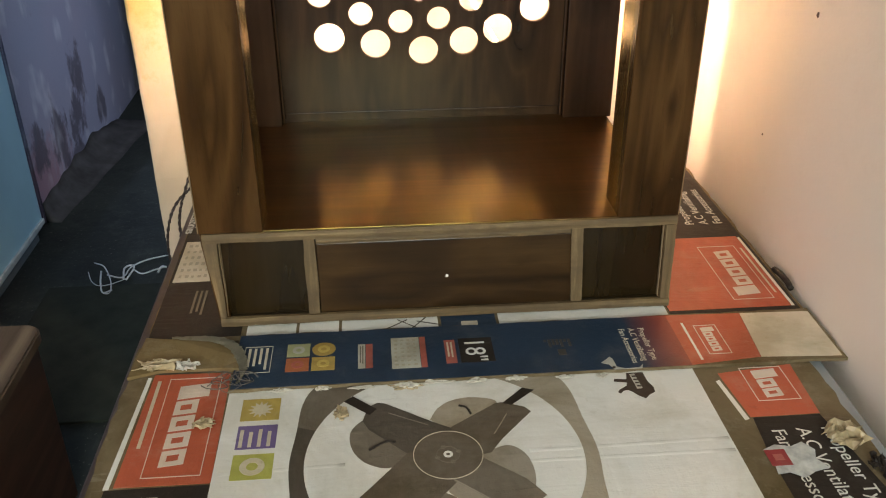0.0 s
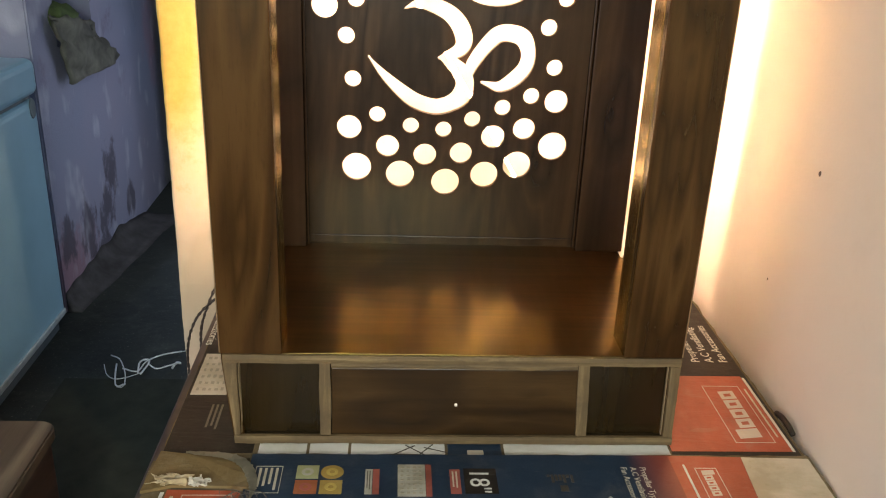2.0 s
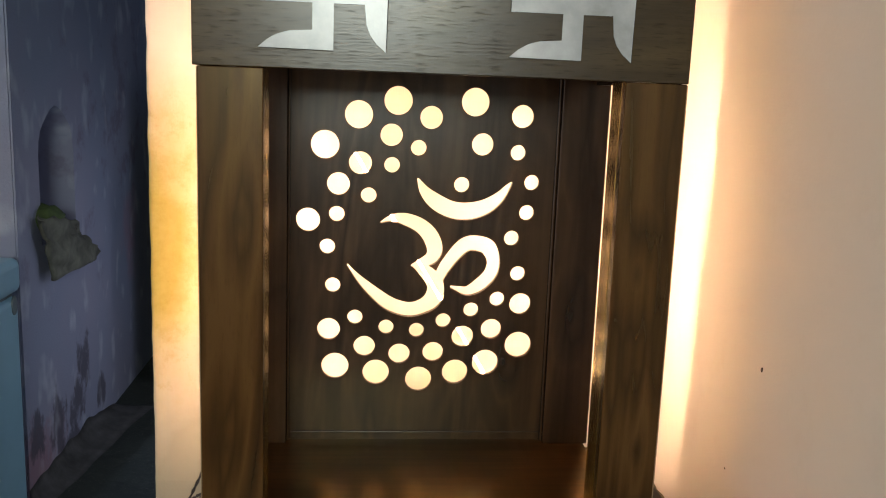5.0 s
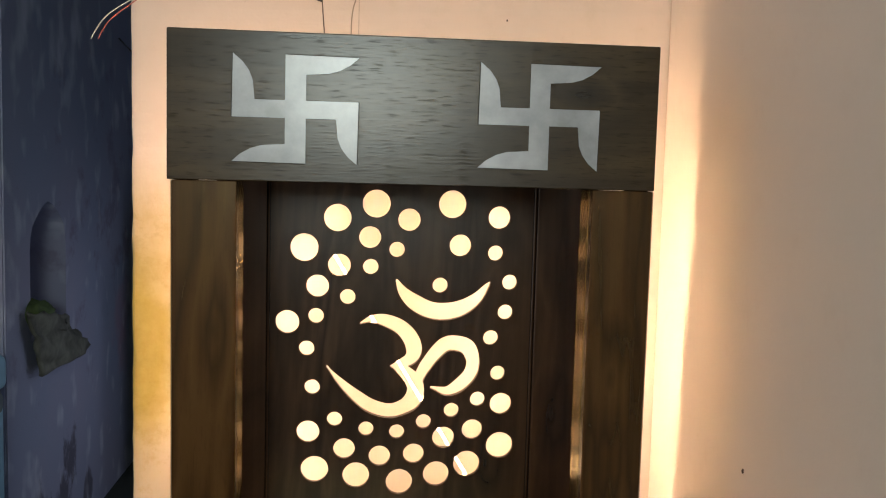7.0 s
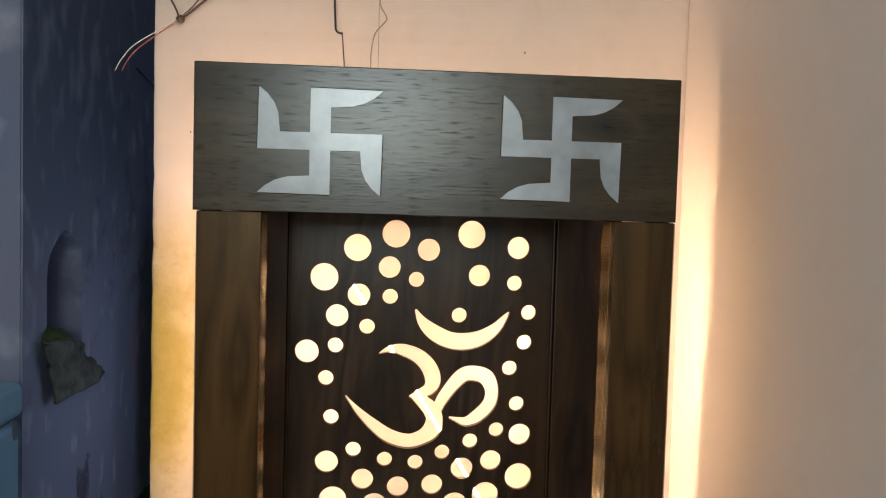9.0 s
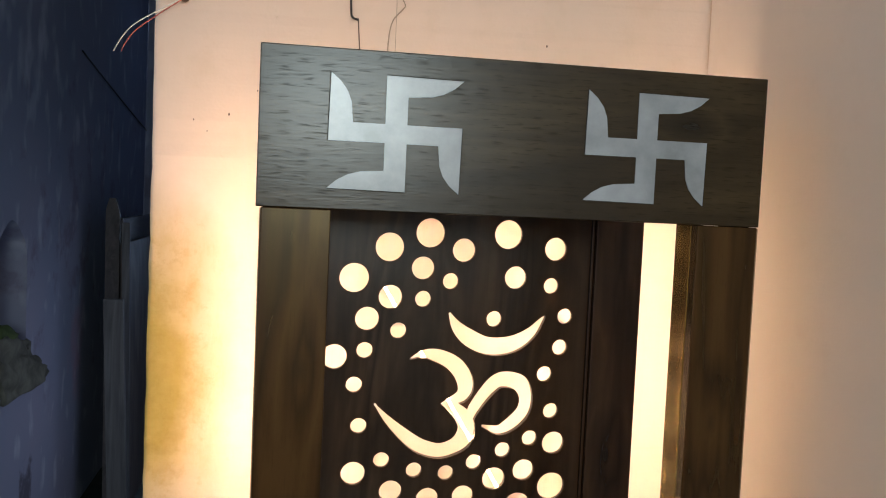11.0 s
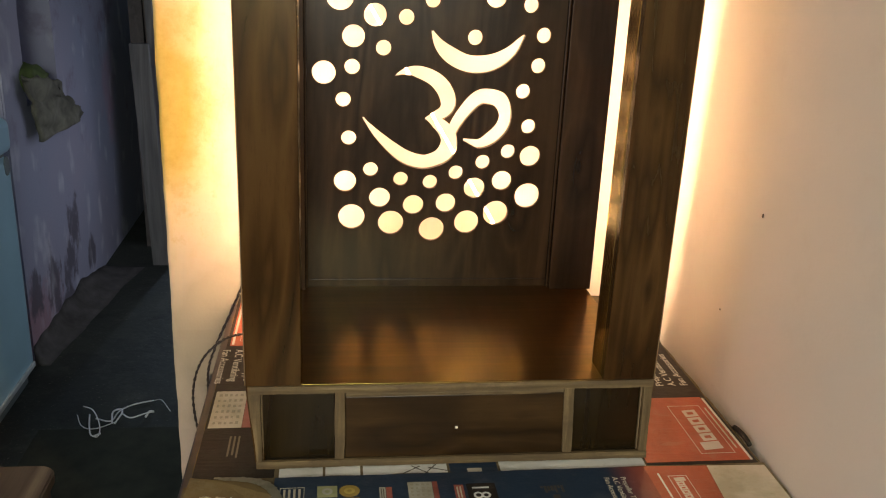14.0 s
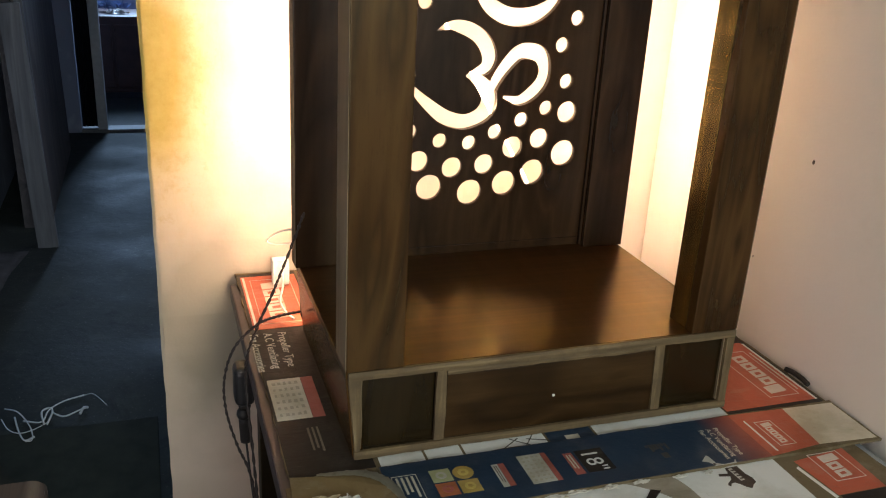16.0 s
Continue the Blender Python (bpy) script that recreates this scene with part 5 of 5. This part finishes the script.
def nail(x, y, z, r, along):
    bm = bmesh.new()
    bmesh.ops.create_uvsphere(bm, u_segments=8, v_segments=6, radius=r, matrix=Matrix.Translation((x, y, z)) @ Matrix.Diagonal((0.7, 0.7, 1.2, 1)))
    single("nail_head", bm, M_MARK, "small dark nail head in the plaster", "nail", "", "wall nails", True)


WX = lambda y: 0.541 + (y - 0.66) * (0.541 - 0.245) / 4.16
for y, z, r in ((0.135, 1.101, 0.0033), (0.245, 0.893, 0.0016)):
    nail(WX(y) - 0.0005, y, z, r, "x")
for x, z, r in ((-0.391, 1.673, 0.0022), (-0.455, 1.66, 0.0015), (-0.43, 1.64, 0.0013), (0.21, 1.84, 0.0022), (-0.34, 1.72, 0.0015)):
    nail(x, 0.6935 - 0.0325 * (x + 0.53), z, r, "y")


# ---------------------------------------------------------------- the passage
def cut(ob, bm):
    """Cut a shape right out of a wall's mesh; bm in world metres."""
    cm = bpy.data.meshes.new("cutter")
    bm.to_mesh(cm)
    bm.free()
    c = new("cutter", cm)
    mod = ob.modifiers.new("cut", "BOOLEAN")
    mod.operation, mod.object, mod.solver = "DIFFERENCE", c, "EXACT"
    bpy.context.view_layer.update()
    me = bpy.data.meshes.new_from_object(ob.evaluated_get(bpy.context.evaluated_depsgraph_get()))
    ob.modifiers.clear()
    ob.data = me
    bpy.data.objects.remove(c)


wall_p = slab("wall_passage_left", "damp lavender limewashed wall with an arched niche and dark peeling patches", (-1.24, 1.86), (-1.26, 5.04), 0.3, M_LAV)
# the niche: an arch over straight jambs, uneven at the crown
arch = [(2.085, 0.90), (2.46, 0.90), (2.455, 1.22)]
for k in range(1, 12):
    a = math.pi * k / 12
    arch.append((2.27 + 0.185 * math.cos(a), 1.22 + 0.165 * math.sin(a) + 0.008 * math.sin(5 * a)))
arch.append((2.082, 1.22))
bm = bmesh.new()
lo = [bm.verts.new((-1.50, y, z)) for y, z in arch]
hi = [bm.verts.new((-1.10, y, z)) for y, z in arch]
bm.faces.new(lo)
bm.faces.new(hi[::-1])
for i in range(len(arch)):
    j = (i + 1) % len(arch)
    bm.faces.new((lo[i], hi[i], hi[j], lo[j]))
bmesh.ops.recalc_face_normals(bm, faces=bm.faces)
cut(wall_p, bm)

# the old sack stuffed in the niche and hanging out
M_SACK = plain("old_sack", (0.098, 0.102, 0.082), 0.75, 0.65, 13, bump=0.6)
M_SACKG = plain("green_cloth", (0.050, 0.085, 0.022), 0.8, 0.4, 25, bump=0.5)
sack = thing("old_sack", (-1.2, 2.35, 0.74), "crumpled grey-green sack hanging out of the wall niche", "sack")
bm = bmesh.new()
NU, NV = 16, 16
rows = []
for i in range(NU + 1):
    u = i / NU
    row = []
    for j in range(NV + 1):
        v = j / NV
        top = Vector((0, 1.975 + 0.330 * u, 1.030 - 0.080 * u))
        low = Vector((0, 2.065 + 0.552 * u, 0.780 + 0.002 * u))
        p = top.lerp(low, v)
        p.x = -1.230 + 0.018 * math.sin(math.pi * u) * (0.4 + v) + 0.022 * noise.noise(Vector((u * 4, v * 4, 2))) + 0.02
        p.y += 0.03 * noise.noise(Vector((u * 7, v * 5, 7)))
        p.z += 0.02 * noise.noise(Vector((u * 3, v * 5, 11)))
        row.append(bm.verts.new(p))
    rows.append(row)
for i in range(NU):
    for j in range(NV):
        bm.faces.new((rows[i][j], rows[i + 1][j], rows[i + 1][j + 1], rows[i][j + 1]))
bmesh.ops.recalc_face_normals(bm, faces=bm.faces)
bmesh.ops.solidify(bm, geom=bm.faces[:], thickness=0.012)
part("cloth", bm, M_SACK, sack, smooth=True)
bm = bmesh.new()
bmesh.ops.create_icosphere(bm, subdivisions=3, radius=1.0)
for v in bm.verts:
    k = 1 + 0.35 * noise.noise(v.co * 2.2)
    v.co = Vector((-1.235 + 0.05 * v.co.x * k, 2.12 + 0.085 * v.co.y * k, 0.995 + 0.05 * v.co.z * k - 0.15 * (0.085 * v.co.y)))
part("wad", bm, M_SACKG, sack, "green cloth bundle in the mouth of the sack", True)

# rough plaster run out at the foot of the wall
bm = bmesh.new()
prev = None
for k in range(41):
    y = 1.865 + 1.03 * k / 40
    w = 0.045 + 0.135 * k / 40 + 0.016 * noise.noise(Vector((3, y * 4, 0))) + 0.003 * noise.noise(Vector((7, y * 22, 0)))
    h = (0.080 + 0.02 * noise.noise(Vector((2, y * 9, 5)))) * min(1.0, 0.12 + (40 - k) / 16) + 0.02 * min(1.0, (40 - k) / 16) * noise.noise(Vector((9, y * 4, 2)))
    x = -1.2402 - 0.0063 * (y - 1.86)
    row = [bm.verts.new(p) for p in ((x, y, 0.0), (x + w, y, 0.0), (x + w * 0.70, y, h * 0.10), (x + w * 0.34, y, h * 0.32), (x + w * 0.10, y, h * 0.68), (x, y, h))]
    if prev:
        for a in range(6):
            b = (a + 1) % 6
            bm.faces.new((prev[a], row[a], row[b], prev[b]))
    else:
        bm.faces.new(row)
    prev = row
bm.faces.new(prev[::-1])
bmesh.ops.recalc_face_normals(bm, faces=bm.faces)
single("plaster_foot", bm, plain("dirty_plaster", (0.046, 0.046, 0.050), 0.85, 0.55, 11, bump=0.4), "dirty plaster run out at the foot of the passage wall", "wall foot", "structure", smooth=True)

# chest freezer
M_FREEZ = plain("freezer_enamel", (0.28, 0.54, 0.70), 0.28, 0.05, 6, coat=0.3)
M_FREEZD = plain("freezer_seal", (0.10, 0.14, 0.16), 0.5, 0.1, 40)
fr = thing("chest_freezer", (-1.5, 1.24, 0), "pale blue enamelled chest freezer with a closed lid", "freezer")
part("body", box(-1.80, -1.205, 0.72, 1.765, 0.036, 0.800, 0.022, 4), M_FREEZ, fr)
part("seal", box(-1.785, -1.220, 0.735, 1.750, 0.800, 0.812), M_FREEZD, fr)
part("lid", box(-1.80, -1.195, 0.72, 1.770, 0.812, 0.925, 0.026, 4), M_FREEZ, fr)
part("plinth", box(-1.77, -1.225, 0.75, 1.735, 0.0, 0.0358), M_FREEZD, fr)
bm = bmesh.new()
bmesh.ops.create_cone(bm, cap_ends=True, segments=24, radius1=0.022, radius2=0.020, depth=0.004, matrix=Matrix.Translation((-1.204, 1.722, 0.775)) @ Matrix.Rotation(math.pi / 2, 4, "Y") @ Matrix.Diagonal((1.5, 1, 1, 1)))
part("badge", bm, M_FREEZD, fr, "dark oval badge")
part("lower_rail", box(-1.2048, -1.197, 0.74, 1.745, 0.060, 0.078, 0.002), plain("pale_rail", (0.42, 0.50, 0.54), 0.4, 0.2, 30), fr, "pale metal rail along the foot")

# low dark wooden chest near the viewer
M_CHEST = wood("old_chest_wood", (0.018, 0.009, 0.006), (0.042, 0.019, 0.012), (0.080, 0.036, 0.022), "y", 0.45, spec=0.3)
M_CHESTTOP = wood("worn_chest_top", (0.040, 0.026, 0.016), (0.095, 0.066, 0.042), (0.18, 0.135, 0.09), "y", 0.6, relief=0.15)
chest = thing("wooden_chest", (-1.05, 0.1, 0), "low dark reddish wooden chest with a worn dusty top", "chest")
part("body", box(-1.33, -0.760, -0.32, 0.515, 0.0, 0.405, 0.004), M_CHEST, chest)
top = box(-1.35, -0.745, -0.34, 0.530, 0.405, 0.432)
bmesh.ops.bevel(top, geom=[e for e in top.edges if abs(e.verts[0].co.z - e.verts[1].co.z) > 0.01], offset=0.035, segments=5, profile=0.5, affect="EDGES")
bmesh.ops.bevel(top, geom=[e for e in top.edges if abs(e.verts[0].co.z - e.verts[1].co.z) < 0.001], offset=0.004, segments=2, affect="EDGES")
part("lid", top, M_CHESTTOP, chest, "worn lighter wooden lid with rounded corners")

# tangle of white twine on the floor
M_TWINE = plain("white_twine", (0.66, 0.71, 0.76), 0.4, 0.15, 60)
twine = thing("twine_tangle", (-0.87, 1.48, 0), "tangle of white plastic twine on the floor", "twine")
for pts, r in (([(-0.992, 1.543), (-0.951, 1.503), (-0.910, 1.415), (-0.899, 1.355), (-0.914, 1.341)], 0.0020),
               ([(-0.992, 1.473), (-0.968, 1.418), (-0.938, 1.389), (-0.905, 1.392), (-0.869, 1.436)], 0.0015),
               ([(-0.960, 1.493), (-0.942, 1.417), (-0.920, 1.356), (-0.892, 1.357)], 0.0028),
               ([(-0.934, 1.466), (-0.883, 1.448), (-0.868, 1.500), (-0.832, 1.553), (-0.774, 1.579)], 0.0024),
               ([(-0.875, 1.429), (-0.886, 1.492), (-0.866, 1.511), (-0.856, 1.483), (-0.867, 1.428)], 0.0030),
               ([(-0.856, 1.483), (-0.823, 1.454), (-0.784, 1.472), (-0.764, 1.500)], 0.0024),
               ([(-0.780, 1.470), (-0.772, 1.490), (-0.760, 1.502)], 0.0040),
               ([(-0.774, 1.579), (-0.745, 1.566), (-0.705, 1.492)], 0.0012)):
    rnd = random.Random(len(pts) + int(r * 10000))
    part("strand", tube([(x, y, 0.004 + rnd.uniform(0, 0.012)) for x, y in pts], r, 6, 6), M_TWINE, twine, smooth=True)
single("floor_slab", box(-1.09, -0.56, 0.75, 1.400, 0.0, 0.008, 0.002), plain("grey_stone", (0.030, 0.035, 0.027), 0.8, 0.25, 12, bump=0.3, spec=0.12), "flat grey-green stone slab on the floor", "slab")

# boards leaning in the passage
M_PLANKG = wood("grey_plank", (0.055, 0.056, 0.062), (0.100, 0.102, 0.112), (0.145, 0.148, 0.160), "z", 0.7)
M_PLANKD = wood("dark_plank", (0.032, 0.028, 0.031), (0.062, 0.054, 0.057), (0.095, 0.083, 0.084), "y", 0.65)
M_PLANKB = wood("brown_plank", (0.050, 0.038, 0.035), (0.10, 0.078, 0.070), (0.15, 0.12, 0.105), "z", 0.65)


def plank(x0, x1, y, h, lean, thick, mat, label, cut_top=0.0):
    pts = [(x0, 0), (x1, 0), (x1, h - cut_top), (x1 - (x1 - x0) * 0.3, h), (x0 + (x1 - x0) * 0.25, h), (x0, h - cut_top * 0.8)] if cut_top else [(x0, 0), (x1, 0), (x1, h), (x0, h)]
    bm = prism(pts, y, y + thick)
    for v in bm.verts:
        v.co.x -= lean * v.co.z / h
        v.co.y += 0.02 * v.co.z
    single("plank", bm, mat, label, "plank", "", "leaning boards")


plank(-1.026, -0.944, 2.92, 1.035, 0.045, 0.03, M_PLANKG, "grey weathered plank leaning by the passage wall")
plank(-1.108, -1.046, 3.20, 1.47, 0.02, 0.03, M_PLANKD, "tall narrow dark plank with clipped top corners", 0.07)
plank(-1.014, -0.980, 3.16, 1.36, 0.032, 0.025, M_PLANKG, "narrow pale grey board standing behind the stack")


def sheet(x_foot, x_top, y0, y1, h, thick, mat, label):
    """A broad board set on edge along the passage wall, leaning back on it."""
    bm = bmesh.new()
    for y in (y0, y1):
        for x, z in ((x_foot - thick, 0.0), (x_foot, 0.0), (x_top, h), (x_top - thick, h)):
            bm.verts.new((x, y, z))
    v = list(bm.verts)
    for f in ((0, 1, 2, 3), (7, 6, 5, 4), (1, 5, 6, 2), (0, 3, 7, 4), (3, 2, 6, 7), (0, 4, 5, 1)):
        bm.faces.new([v[k] for k in f])
    bmesh.ops.recalc_face_normals(bm, faces=bm.faces)
    bmesh.ops.bevel(bm, geom=bm.edges[:], offset=0.003, segments=2, affect="EDGES")
    single("board", bm, mat, label, "board", "", "leaning boards")


sheet(-0.995, -1.026, 3.215, 4.60, 1.265, 0.030, M_PLANKB, "broad brown board set on edge along the passage wall")
sheet(-1.035, -1.062, 3.30, 4.70, 1.375, 0.028, M_PLANKD, "taller dark board leaning behind the brown board")

# thin cable sagging along the passage wall
run = thing("wall_cable", (-1.24, 4.4, 1.90), "thin dark cable pinned along the passage wall", "cable")
part("strand", tube([(-1.238, 3.2, 2.13), (-1.244, 3.7, 2.066), (-1.248, 4.4, 1.975), (-1.252, 5.03, 1.898)], 0.004, 6, 6), M_BLACK, run, smooth=True)

# doorway at the passage's end
slab("wall_passage_end", "short pale wall stub at the end of the passage", (-1.26, 5.04), (-0.955, 5.04), 0.12, M_LAV)
frame_ob = thing("door_frame", (-0.83, 5.06, 0), "pale painted door post at the end of the passage", "door frame", kind="structure")
part("post", box(-0.855, -0.795, 5.03, 5.13, 0, 2.1, 0.004), plain("pale_paint", (0.50, 0.52, 0.54), 0.5), frame_ob)
part("head", box(-0.954, -0.52, 5.03, 5.13, 2.1, 2.18, 0.004), plain("pale_paint_head", (0.50, 0.52, 0.54), 0.5), frame_ob)
part("threshold", box(-0.954, -0.52, 5.02, 5.14, 0, 0.02, 0.003), plain("stone_sill", (0.20, 0.2, 0.2), 0.6), frame_ob)
M_CURT = plain("dark_curtain", (0.025, 0.03, 0.04), 0.9, 0.3, 14)
bm = bmesh.new()
prev = None
for k in range(25):
    x = -0.951 + 0.0039 * k
    y = 5.085 + 0.012 * math.sin(k * 1.35)
    pair = [bm.verts.new((x, y, z)) for z in (0.03, 2.09)]
    if prev:
        bm.faces.new((prev[0], pair[0], pair[1], prev[1]))
    prev = pair
bmesh.ops.solidify(bm, geom=bm.faces[:], thickness=0.003)
single("curtain", bm, M_CURT, "dark folded curtain hanging beside the door post", "curtain", smooth=True)
cab = thing("dark_cabinet", (-0.68, 6.3, 0), "dark reddish cabinet in the far room", "cabinet")
M_CABR = plain("cabinet_brown", (0.055, 0.022, 0.020), 0.5, 0.3, 10)
part("body", box(-1.0, -0.50, 6.1, 6.6, 0.05, 0.62, 0.01), M_CABR, cab)
part("door", box(-0.97, -0.76, 6.085, 6.1, 0.09, 0.56, 0.006), M_CABR, cab)
part("door", box(-0.74, -0.53, 6.085, 6.1, 0.09, 0.56, 0.006), M_CABR, cab)
part("foot", box(-0.99, -0.51, 6.12, 6.58, 0, 0.05), M_CURT, cab)
crumple(-0.72, 6.25, 0.62, 0.09, 0.05, 0.05, 3, M_WHITEW, "white_cloth", "white crumpled cloth on the cabinet", "cloth")
crumple(-0.80, 6.40, 0.62, 0.16, 0.08, 0.14, 5, plain("blue_cloth", (0.12, 0.18, 0.34), 0.8, 0.3), "blue_wrap", "blue cloth bundle on the cabinet", "cloth")
